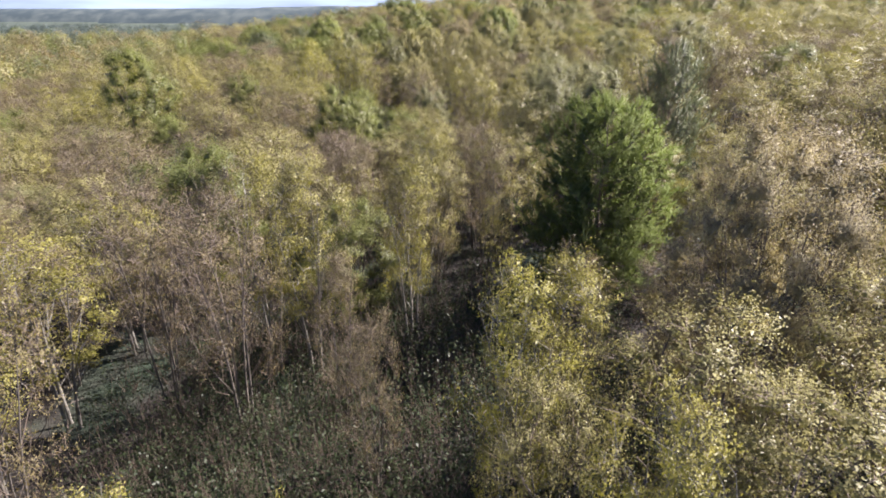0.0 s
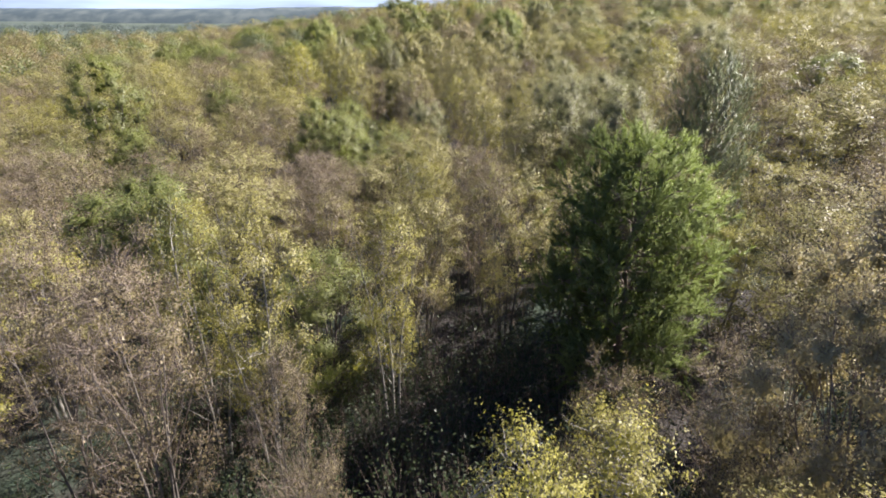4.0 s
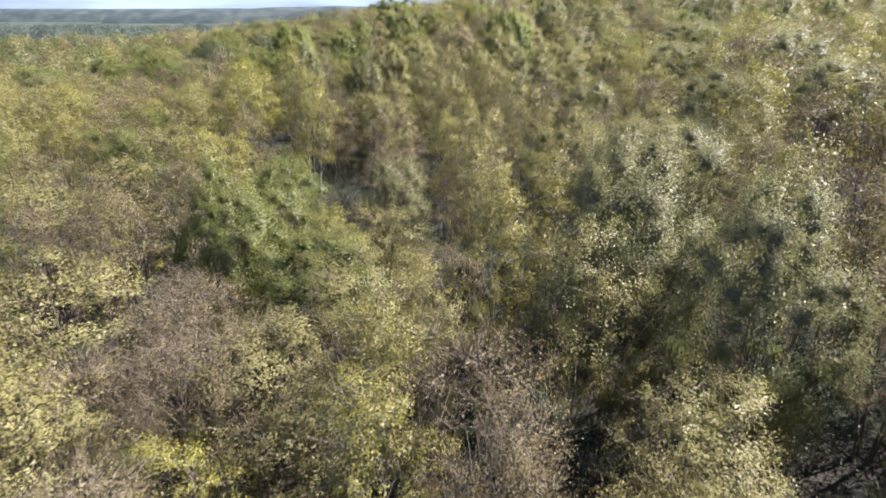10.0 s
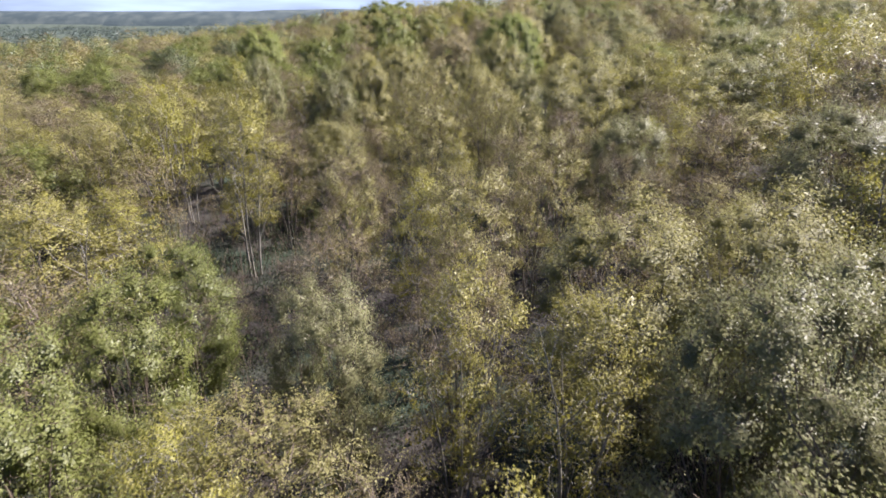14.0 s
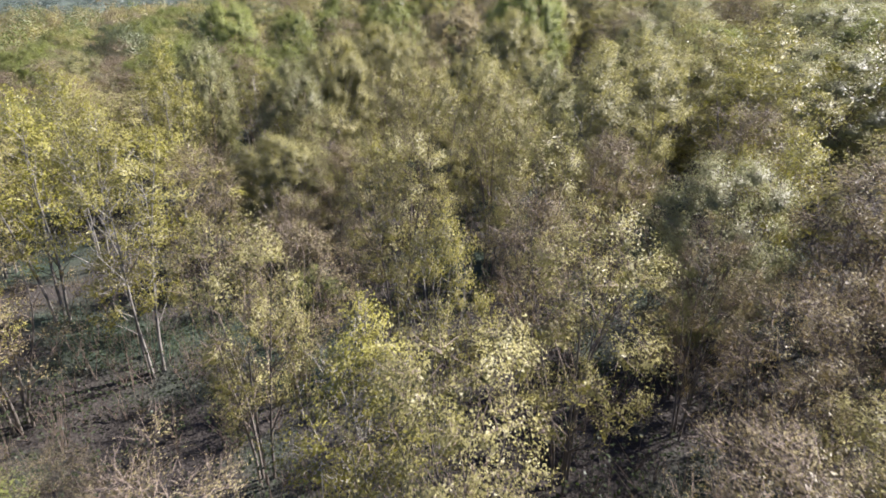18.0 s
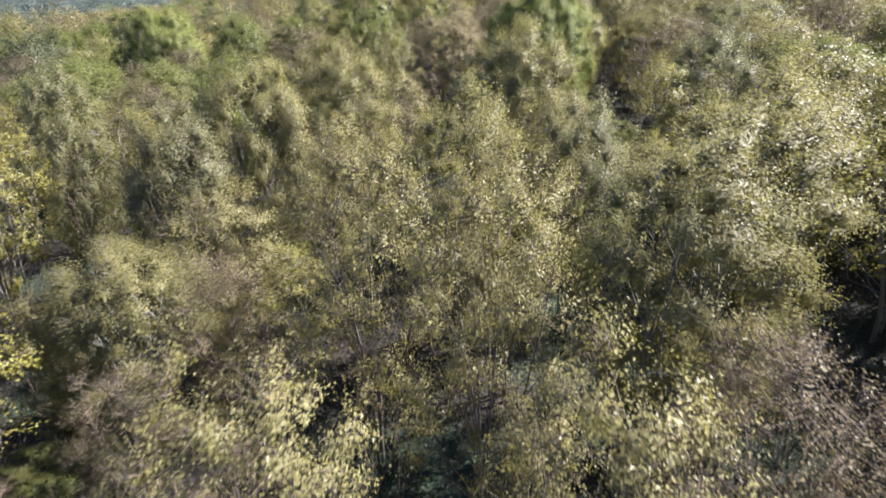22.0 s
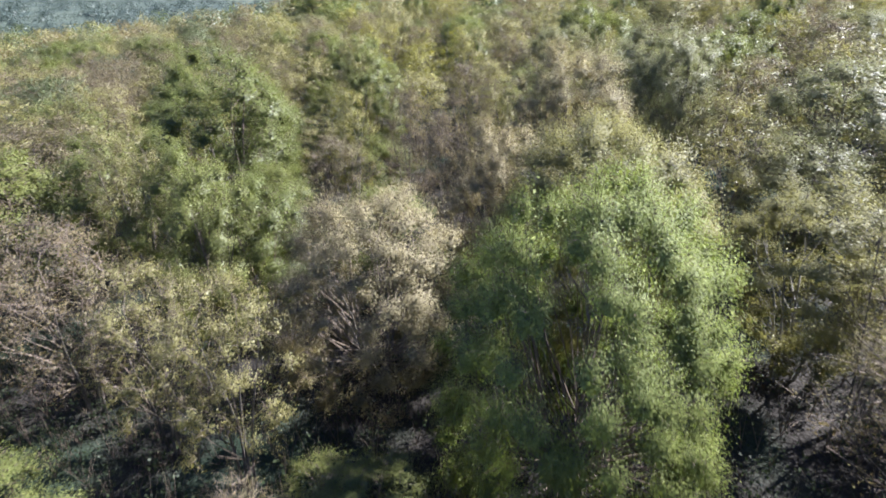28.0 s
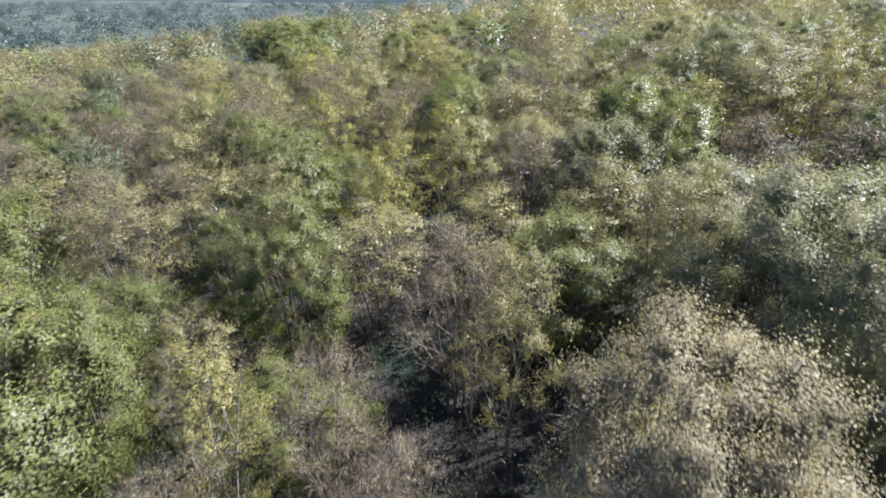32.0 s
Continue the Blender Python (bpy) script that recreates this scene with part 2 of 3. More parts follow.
# ---- the lie of the land ----
def canopy(x, y):
    """Mean height of the tree tops over a place; the camera starts at height 0."""
    yy = max(min(y, 150.0), -10.0)
    c = -6.5 + 2.08 * yy / 100 + 1.98 * (yy / 100) ** 2
    if y > 150:
        c += 1.9 * (1 - math.exp(-(y - 150) / 45))
    s = max(0.154 - 0.00071 * yy, 0.055)
    c += s * (45 * math.tanh(x / 45) if x > 0 else 24 * math.tanh(x / 24))
    left = min(max((-x - 10) / 80, 0), 1) * min(max((y - 60) / 70, 0), 1) * (1 - 0.4 * min(max((y - 135) / 50, 0), 1))
    c -= 6.5 * left
    c += 4.5 * min(max((x - 14) / 50, 0), 1) * min(max((y - 55) / 90, 0), 1)        # the ridge climbs on the one side
    c -= 4.5 * min(max((-x - 26) / 60, 0), 1) * min(max((y - 100) / 80, 0), 1)      # and falls away on the other
    d = math.hypot(x * 0.8, y)
    if d > 255:
        c -= 60 * (1 - math.exp(-((d - 255) / 170) ** 2))
    return c + 0.5 * noise.noise((x * 0.045, y * 0.045, 3.1))


TREE_HEIGHT = 7.6


def ground_z(x, y):
    return canopy(x, y) - TREE_HEIGHT


def mesh_of(name, verts, faces, material, smooth=False):
    me = bpy.data.meshes.new(name)
    me.from_pydata(verts, [], faces)
    me.materials.append(material)
    if smooth:
        me.polygons.foreach_set("use_smooth", [True] * len(me.polygons))
    me.update()
    return me


def build_ground():
    def steps(near, far, n_near, n_far):
        a = list(np.linspace(near[0], near[1], n_near))
        lo = [near[0] - (near[0] - far[0]) * (i / n_far) ** 2.2 for i in range(n_far, 0, -1)]
        hi = [near[1] + (far[1] - near[1]) * (i / n_far) ** 2.2 for i in range(1, n_far + 1)]
        return lo + a + hi
    xs, ys = steps((-60, 75), (-4200, 4200), 70, 34), steps((-15, 175), (-1500, 4600), 90, 40)
    verts = [(x, y, ground_z(x, y)) for y in ys for x in xs]
    w = len(xs)
    faces = [(j * w + i, j * w + i + 1, (j + 1) * w + i + 1, (j + 1) * w + i) for j in range(len(ys) - 1) for i in range(w - 1)]
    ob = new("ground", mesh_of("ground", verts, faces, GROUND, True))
    return tagged(ob, "brown leaf-littered woodland floor rising to a ridge", "ground", kind="structure")


build_ground()


# ---- tree parts ----
class Geo:
    def __init__(self):
        self.v, self.f = [], []

    def tube(self, pts, radii, sides):
        base = len(self.v)
        for k, p in enumerate(pts):
            d = (pts[min(k + 1, len(pts) - 1)] - pts[max(k - 1, 0)])
            d = d / (np.linalg.norm(d) + 1e-9)
            a = np.cross(d, (0.31, 0.95, 0.05)); a /= np.linalg.norm(a) + 1e-9
            b = np.cross(d, a)
            for i in range(sides):
                w = 2 * math.pi * i / sides
                self.v.append(tuple(p + radii[k] * (math.cos(w) * a + math.sin(w) * b)))
        for k in range(len(pts) - 1):
            for i in range(sides):
                j = (i + 1) % sides
                self.f.append((base + k * sides + i, base + k * sides + j, base + (k + 1) * sides + j, base + (k + 1) * sides + i))

    def spike(self, p, q, r):
        """A twig: a thin three-sided point."""
        d = q - p
        a = np.cross(d, (0.2, 0.4, 0.9)); a = a / (np.linalg.norm(a) + 1e-9) * r
        b = np.cross(d, a); b = b / (np.linalg.norm(b) + 1e-9) * r
        n = len(self.v)
        self.v += [tuple(p + a), tuple(p - 0.5 * a + 0.87 * b), tuple(p - 0.5 * a - 0.87 * b), tuple(q)]
        self.f += [(n, n + 1, n + 3), (n + 1, n + 2, n + 3), (n + 2, n, n + 3)]

    def sliver(self, p, q, r):
        """A hair-thin twig end."""
        d = q - p
        a = np.cross(d, (0.7, -0.5, 0.3)); a = a / (np.linalg.norm(a) + 1e-9) * r
        n = len(self.v)
        self.v += [tuple(p + a), tuple(p - a), tuple(q)]
        self.f.append((n, n + 1, n + 2))

    def mesh(self, name, material, smooth=False):
        return mesh_of(name, self.v, self.f, material, smooth)


def leaf_arrays(rng, centres, size, up=0.35, aspect=0.62, droop=0.0, corners=4, outward=None, stray=0.45):
    """Pointed, slightly folded leaves at the given places, turned at random."""
    n = len(centres)
    c = np.asarray(centres)
    d = rng.normal(size=(n, 3)); d[:, 2] -= droop
    nrm = rng.normal(size=(n, 3)); nrm[:, 2] = np.abs(nrm[:, 2]) + up * 2
    if outward is not None:
        o = outward / (np.linalg.norm(outward, axis=1)[:, None] + 1e-6)
        nrm = o * 1.15 + rng.normal(size=(n, 3)) * stray + np.array([0, 0, up])
    nrm /= np.linalg.norm(nrm, axis=1)[:, None]
    d -= nrm * np.sum(d * nrm, axis=1)[:, None] * 0.8
    d /= np.linalg.norm(d, axis=1)[:, None]
    side = np.cross(d, nrm); side /= np.linalg.norm(side, axis=1)[:, None] + 1e-9
    nn = np.cross(side, d)
    s = (size * rng.uniform(0.6, 1.3, n))[:, None]
    mid = c + d * s * 0.05
    v = np.stack([c - d * s * 0.5, mid + side * s * aspect * 0.5 + nn * s * 0.1, c + d * s * 0.5, mid - side * s * aspect * 0.5 + nn * s * 0.1], 1)
    if corners == 3:
        v = np.stack([c - d * s * 0.5 + side * s * aspect * 0.5, c + d * s * 0.5, c - d * s * 0.5 - side * s * aspect * 0.5], 1)
    return v.reshape(-1, 3)


def soft_normals(me, way):
    """Leaves take the light as a clump does: their shading follows the clump's surface."""
    me.polygons.foreach_set("use_smooth", [True] * len(me.polygons))
    me.normals_split_custom_set_from_vertices(way.tolist())


def triangle_mesh(name, v, material, way=None):
    n = len(v) // 3
    me = bpy.data.meshes.new(name)
    me.vertices.add(3 * n); me.loops.add(3 * n); me.polygons.add(n)
    me.vertices.foreach_set("co", v.ravel())
    me.loops.foreach_set("vertex_index", np.arange(3 * n, dtype=np.int32))
    me.polygons.foreach_set("loop_start", np.arange(0, 3 * n, 3, dtype=np.int32))
    me.materials.append(material)
    me.update(calc_edges=True)
    if way is not None:
        soft_normals(me, way)
    return me


def leaf_mesh(name, rng, centres, size, material, corners=4, soft=None, **kw):
    v = leaf_arrays(rng, centres, size, corners=corners, **kw)
    k, n = corners, len(v) // corners
    me = bpy.data.meshes.new(name)
    me.vertices.add(k * n); me.loops.add(k * n); me.polygons.add(n)
    me.vertices.foreach_set("co", v.ravel())
    me.loops.foreach_set("vertex_index", np.arange(k * n, dtype=np.int32))
    me.polygons.foreach_set("loop_start", np.arange(0, k * n, k, dtype=np.int32))
    me.materials.append(material)
    me.update(calc_edges=True)
    if soft is not None:
        soft_normals(me, np.repeat(soft, k, axis=0))
    return me


def rows_unit(a):
    return a / (np.linalg.norm(a, axis=1)[:, None] + 1e-9)


def unit(v):
    return v / (np.linalg.norm(v) + 1e-9)


# kind: height, crown radius, crown base, stems, lobes of the crown, shoots a lobe, leaves a shoot, lobe size, leaf size, bark, fullness of the crown's shoulder, depth of the leafy shell
KINDS = {
    "yellow": (8.0, 2.0, 0.33, 3, 42, 15, 24, 0.95, 0.053, "grey", 0.42, 0.60),
    "olive": (8.0, 2.2, 0.33, 4, 50, 16, 24, 0.95, 0.048, "mauve", 0.40, 0.55),
    "bare": (7.8, 2.2, 0.33, 4, 50, 18, 13, 1.0, 0.043, "mauve", 0.40, 0.60),
    "green": (7.2, 2.2, 0.22, 3, 62, 18, 34, 0.95, 0.050, "brown", 0.38, 0.45),
    "silver": (8.0, 2.7, 0.24, 4, 84, 20, 34, 0.95, 0.048, "brown", 0.36, 0.40),
    "pale": (8.5, 3.4, 0.16, 5, 150, 24, 36, 0.98, 0.047, "grey", 0.34, 0.32),
    "broad": (8.5, 4.0, 0.06, 4, 240, 27, 36, 1.0, 0.043, "brown", 0.34, 0.25),
    "sallow": (8.0, 2.2, 0.20, 4, 64, 20, 34, 0.95, 0.048, "grey", 0.36, 0.40),
    "beige": (8.5, 3.3, 0.18, 5, 140, 25, 28, 0.98, 0.046, "mauve", 0.36, 0.35),
}
INNER = {"yellow": 0.05, "olive": 0.1, "bare": 0.05, "green": 0.4, "silver": 0.4, "pale": 0.5, "sallow": 0.35, "broad": 0.6, "beige": 0.35}   # share of deep, larger leaves


def crown_profile(h, power, low=0.62):
    """Share of the full crown radius at the share h of the crown's height: widest at the middle, domed above."""
    if h < 0.4:
        return low + (1 - low) * (h / 0.4) ** 0.8
    return max(0.02, (1 - ((h - 0.4) / 0.6) ** 2)) ** power


def slivers(rng, p, q, r):
    """Hair-thin twigs from the places p to the places q."""
    a = np.cross(q - p, rng.normal(size=p.shape))
    a *= r / (np.linalg.norm(a, axis=1)[:, None] + 1e-9)
    return np.stack([p + a, p - a, q], 1).reshape(-1, 3)


def tree_geometry(kind, seed, detail=1.0):
    """Leaning stems, rising limbs and, at their ends, the lobes of the crown: bursts of shoots with the places of their leaves."""
    H, R, base, stems, lobes, shoots, leaves, size_of_lobe, size, bark, power, deep = KINDS[kind]
    rng = np.random.default_rng(seed)
    trunks, big, branch = [], [], Geo()
    lines = []
    for s in range(stems):
        a = 6.28 * s / stems + rng.uniform(-0.6, 0.6)
        out = np.array([math.cos(a), math.sin(a), 0])
        foot, lean = out * 0.22, out * R * rng.uniform(0.25, 0.6)
        top = H * rng.uniform(0.74, 0.93)
        pts, wob = [], rng.normal(size=2) * 0.2
        for k in range(8):
            u = k / 7
            wig = np.array([math.sin(u * 5 + s) * wob[0], math.cos(u * 4 + s) * wob[1], 0]) * u
            pts.append(foot + lean * u ** 1.3 + wig + np.array([0, 0, top * u - (0.5 if k == 0 else 0)]))
        r0 = 0.0115 * H / stems ** 0.4
        g = Geo()
        g.tube(pts, [r0 * (1 - 0.9 * k / 7) for k in range(8)], 6)
        trunks.append(g)
        lines.append(pts)
    lump = rng.uniform(0, 50)
    h = ((np.arange(lobes) + rng.uniform(0, 1, lobes)) / lobes) ** (0.8 if lobes < 55 else 1.0)
    az = np.arange(lobes) * 2.4 + rng.normal(size=lobes) * 0.35
    way = np.stack([np.cos(az), np.sin(az), np.zeros(lobes)], 1)
    uneven = np.array([1 + (0.36 if kind in ("yellow", "olive", "bare") else 0.22) * noise.noise((w[0] * 1.25 + lump, w[1] * 1.25, g * 2.4)) for w, g in zip(way, h)])
    rise = np.array([1 + 0.14 * noise.noise((w[0] * 1.8, w[1] * 1.8, lump)) * g for w, g in zip(way, h)])
    rl = R * 0.56 / (lobes / 18) ** 0.5 * size_of_lobe * rng.uniform(0.65, 1.35, lobes)
    shell = 1 - deep * rng.uniform(0, 1, lobes) ** 2
    wide = np.maximum(np.array([crown_profile(g, power, 0.84 if lobes > 100 else 0.62) for g in h]) * R * uneven * shell - 0.5 * rl, 0.05)
    tips = way * wide[:, None]
    tips[:, 2] = H * (base + (1 - base) * h) * rise - 0.8 * rl
    for i, tip in enumerate(tips):
        pts = lines[int(np.argmin([np.linalg.norm((l[5] - tip)[:2]) for l in lines]))]
        out_len = np.linalg.norm(tip[:2])
        f = min(max(0.2 * H, tip[2] - out_len * rng.uniform(0.8, 1.5) - 0.3) / pts[-1][2] * 7, 6.9); k = int(f)
        p0 = pts[k] + (pts[k + 1] - pts[k]) * (f - k)
        far = np.linalg.norm(tip - p0)
        mid = p0 * 0.5 + tip * 0.5 + way[i] * 0.1 * far + rng.normal(size=3) * 0.07 * far
        r = 0.006 + 0.0048 * far
        if len(big) < 4 and i % max(1, lobes // 4) == 0:
            g = Geo(); big.append(g)
            g.tube([p0, mid, tip], [r * 1.35, r * 0.8, r * 0.3], 5)
        else:
            branch.tube([p0, mid, tip], [r, r * 0.65, r * 0.25], 3)
    # each lobe: a burst of shoots, fuller above than below
    home = np.repeat(np.arange(lobes), shoots)
    n = len(home)
    drn = rng.normal(size=(n, 3)); drn[:, 2] = np.abs(drn[:, 2]) * 1.15 - 0.4
    drn = rows_unit(rows_unit(drn) + 0.35 * way[home] + (0, 0, 0.12))
    ext = (rl[home] * rng.uniform(0.7, 1.12, n))[:, None]
    start = tips[home] + drn * ext * 0.12 + rng.normal(size=(n, 3)) * 0.06
    end = tips[home] + drn * ext * (1, 1, 0.85) + rng.normal(size=(n, 3)) * 0.08 + (0, 0, 0.1) * rng.exponential(1, (n, 1))
    some = np.arange(n) if detail > 0.9 else np.arange(0, n, 3)
    twig = [slivers(rng, start[some], end[some], 0.0075)]
    for _ in range({"bare": 3, "beige": 2}.get(kind, 1)):
        s0 = start + (end - start) * rng.uniform(0.2, 0.8, (n, 1))
        twig.append(slivers(rng, s0, s0 + rows_unit(drn + rng.normal(size=(n, 3)) * 0.6 + (0, 0, 0.3)) * ext * rng.uniform(0.3, 0.6, (n, 1)), 0.0055))
    count = np.maximum(1, (leaves * rng.lognormal(-0.1, 0.5, n) * (1.0 if detail > 0.9 else 0.6)).astype(int))
    one = np.repeat(np.arange(n), count)
    at = start[one] + (end - start)[one] * rng.uniform(0.15, 1.06, (len(one), 1)) ** 0.7 + rng.normal(size=(len(one), 3)) * (0.15 if lobes > 80 else 0.11 if lobes > 55 else 0.07)
    heart = np.array([0, 0, H * (base + 0.3 * (1 - base))])
    return trunks, big, branch, np.concatenate(twig), at, tips[home[one]], heart, rng


LABEL = {
    "yellow": "slender young tree with sparse bright yellow-green leaves",
    "olive": "several-stemmed young tree with thin olive leaves",
    "bare": "almost leafless young tree with fine mauve-brown twigs",
    "green": "bushy young tree with dense fresh green leaves",
    "silver": "round-crowned tree with shiny grey-green leaves",
    "pale": "wide domed tree with dense pale yellow-green leaves",
    "sallow": "dense young willow with pale yellow-green leaves",
    "broad": "large spreading tree with a dense dark-shaded green crown",
    "beige": "round-crowned tree with pinkish-beige twigs and small leaves",
    "pine": "bushy young pine with long light green shoots",
    "dark": "dark green evergreen tree among leafless neighbours",
}
NAME = {"yellow": "birch_tree", "olive": "aspen_tree", "bare": "leafless_tree", "green": "maple_tree",
        "silver": "willow_tree", "pale": "broad_willow_tree", "sallow": "young_willow_tree", "broad": "oak_tree", "beige": "elder_tree", "pine": "pine_tree", "dark": "evergreen_tree"}


REACH = {}                      # height and radius of each model, by its name


def link_tree(kind, parts):
    root = new(NAME[kind])
    root.empty_display_size = 0.3
    co = np.empty(3 * len(parts[-1][1].vertices))
    parts[-1][1].vertices.foreach_get("co", co)
    co = co.reshape(-1, 3)
    REACH[root.name] = float(np.percentile(co[:, 2], 99.6)), float(np.percentile(np.hypot(co[:, 0], co[:, 1]), 96))
    for name, me in parts:
        ob = new(name, me)
        ob.parent = root
        if name in ("branchwork", "twig_growth", "foliage", "needle_growth"):
            tagged(ob, kind="stuff")
    return tagged(root, LABEL[kind], "tree", "trees of the young wood")


def crown_leaves(kind, rng, at, homes, heart, scale):
    """Small leaves on the shoots of each lobe and, deeper in, larger ones that close it."""
    size = KINDS[kind][8]
    some = rng.uniform(size=len(at)) < INNER[kind]
    deep = homes[some] + (at[some] - homes[some]) * rng.uniform(0.2, 0.7, (int(some.sum()), 1)) - (0, 0, 0.1)
    a = leaf_arrays(rng, at, size * scale, corners=3, outward=at - homes + 0.12 * (at - heart), stray=0.7)
    b = leaf_arrays(rng, deep, size * 1.8 * scale ** 0.7, corners=3, aspect=0.8, outward=deep - homes[some] + 0.2 * (deep - heart), stray=0.5)
    places, lobe = np.concatenate([at, deep]), np.concatenate([homes, homes[some]])
    way = rows_unit(rows_unit(places - lobe) + (0.6 if kind in ("yellow", "olive", "bare") else 1.5) * rows_unit(places - heart) + rng.normal(size=places.shape) * 0.33 + (0, 0, 0.1))
    return triangle_mesh("foliage", np.concatenate([a, b]), LEAF[kind], np.repeat(way, 3, axis=0))


def joined(some):
    all_in = Geo()
    for g in some:
        n = len(all_in.v)
        all_in.f += [tuple(i + n for i in f) for f in g.f]
        all_in.v += g.v
    return all_in


def tree_model(kind, seed, detail=1.0):
    trunks, big, branch, twig, at, homes, heart, rng = tree_geometry(kind, seed, detail)
    bark = BARK[KINDS[kind][9]]
    stem = BARK["stem"] if KINDS[kind][9] == "mauve" else bark
    if detail < 0.9:
        return [("trunk", joined(trunks).mesh("trunk", stem, True)), ("branchwork", joined([*big, branch]).mesh("branchwork", bark)),
                ("twig_growth", triangle_mesh("twig_growth", twig, bark)), ("foliage", crown_leaves(kind, rng, at, homes, heart, 1.35))]
    parts = [("trunk", g.mesh("trunk", stem, True)) for g in trunks]
    parts += [("limb", g.mesh("limb", stem, True)) for g in big]
    parts += [("branchwork", branch.mesh("branchwork", bark)), ("twig_growth", triangle_mesh("twig_growth", twig, bark)),
              ("foliage", crown_leaves(kind, rng, at, homes, heart, 1.0))]
    return parts


def pine_model(seed, H, R, shade="pine", shoots=9, needles=26, length=0.2):
    """A whorled pine: tiers of limbs, each with upturned shoots set all round with needles."""
    rng = np.random.default_rng(seed)
    trunk, branch, needle = Geo(), Geo(), []
    pts = [np.array([0.05 * math.sin(k), 0.05 * math.cos(k * 1.7), H * k / 9 - (0.4 if k == 0 else 0)]) for k in range(10)]
    trunk.tube(pts, [0.014 * H * (1 - 0.93 * k / 9) for k in range(10)], 8)
    tips = []
    tiers = int(H * 1.9)
    for i in range(tiers):
        h = 0.1 + 0.9 * (i + 0.5) / tiers
        z = H * h
        n = 6 if h < 0.85 else 4
        for j in range(n):
            a = 6.28 * j / n + i * 0.7 + rng.normal() * 0.2
            out_len = R * (1 - h ** 3.2) ** 0.62 * min(1, 0.72 + h) * rng.uniform(0.72, 1.12) + 0.12
            way = np.array([math.cos(a), math.sin(a), 0])
            p0 = np.array([0, 0, z]); end = p0 + way * out_len + np.array([0, 0, out_len * (0.15 + 0.5 * h)])
            mid = (p0 + end) / 2 - np.array([0, 0, 0.07 * out_len])
            branch.tube([p0, mid, end], [0.03 * (1 - h) + 0.012, 0.016, 0.006], 4)
            m = int(2 + shoots * out_len)
            for k in range(m):
                w = rng.uniform(0.25, 1.0)
                b = p0 + (end - p0) * w - np.array([0, 0, 0.1 * out_len * w * (1 - w)])
                sd = unit(way * rng.uniform(0.2, 0.9) + rng.normal(size=3) * 0.55 + np.array([0, 0, 0.55]))
                sl = rng.uniform(0.35, 0.8) * (0.5 + 0.25 * out_len)
                branch.spike(b, b + sd * sl, 0.01)
                for e in range(3):
                    t0 = b + sd * sl * (0.35 + 0.3 * e)
                    td = unit(sd + rng.normal(size=3) * 0.4 + np.array([0, 0, 0.4]))
                    tips.append((t0, td, rng.uniform(0.22, 0.42)))
    V, W = [], []
    for t0, td, tl in tips:
        u = rng.uniform(0, 1, needles)
        d = td + rng.normal(size=(needles, 3)) * 0.42
        d /= np.linalg.norm(d, axis=1)[:, None]
        p = t0 + td * (u * tl)[:, None]
        side = np.cross(d, rng.normal(size=(needles, 3))); side /= np.linalg.norm(side, axis=1)[:, None]
        L = length * rng.uniform(0.7, 1.2, needles)[:, None]
        side3 = np.array([t0[0], t0[1], 0.25 * (t0[2] - 0.4 * H)])
        W.append(rows_unit(unit(side3) * 0.9 + d * 0.6 + (0, 0, 0.25)).repeat(3, axis=0))
        V.append(np.stack([p + side * 0.011, p - side * 0.011, p + d * L], 1).reshape(-1, 3))
    core = np.array([t0 * (0.72, 0.72, 1) - (0, 0, 0.15) for t0, _, _ in tips])
    V.append(leaf_arrays(rng, core, 0.12, corners=3, aspect=0.4, outward=core - (0, 0, 0.3 * H)))
    W.append(rows_unit(core - (0, 0, 0.4 * H)).repeat(3, axis=0))
    me = triangle_mesh("needle_growth", np.concatenate(V), LEAF[shade], np.concatenate(W))
    return [("trunk", trunk.mesh("trunk", BARK["brown"], True)), ("branchwork", branch.mesh("branchwork", BARK["brown"])), ("needle_growth", me)]


# ---- models, built once ----
FULL, LIGHT = {}, {}
for n_kind, k in enumerate(KINDS):
    FULL[k] = [link_tree(k, tree_model(k, 100 + 10 * n_kind + v)) for v in range(2 if k in ("olive", "bare", "yellow", "silver") else 1)]
    LIGHT[k] = [link_tree(k, tree_model(k, 500 + 10 * n_kind + v, 0.3)) for v in range(2)] if k not in ("broad", "beige") else FULL[k]
FULL["pine"] = [link_tree("pine", pine_model(7, 8.0, 2.6))]
FULL["dark"] = [link_tree("dark", pine_model(9, 8.0, 2.8, "dark", 6, 12, 0.24))]
KINDS["pine"] = (8.0, 2.6); KINDS["dark"] = (8.0, 2.8)
LIGHT["pine"], LIGHT["dark"] = FULL["pine"], FULL["dark"]
UNUSED = list(dict.fromkeys(t for d in (FULL, LIGHT) for some in d.values() for t in some))
taken = []                      # x, y, radius of every tree that stands
pick = random.Random(5)


def stand(kind, x, y, top, width, full=True, label=""):
    """Plants a tree of that kind with its tip at the height top and a crown of that width."""
    z = ground_z(x, y)
    kind = "sallow" if kind == "pale" and width < 5.4 else kind
    some = (FULL if full else LIGHT)[kind]
    src = some[pick.randrange(len(some))]
    H, R = REACH[src.name]
    sz = max(top - z, 2.0) / H
    sx = width / (2 * R)
    m = Matrix.Translation((x, y, z)) @ Matrix.Rotation(pick.uniform(0, 6.28), 4, "Z")
    if src in UNUSED:
        UNUSED.remove(src)
        ob = src
        ob.matrix_basis = m
    else:
        ob = copy_thing(src, m)
    ob.scale = (sx, sx, sz)
    if label:
        ob["label"] = label
    taken.append((x, y, width / 2, top))
    return ob

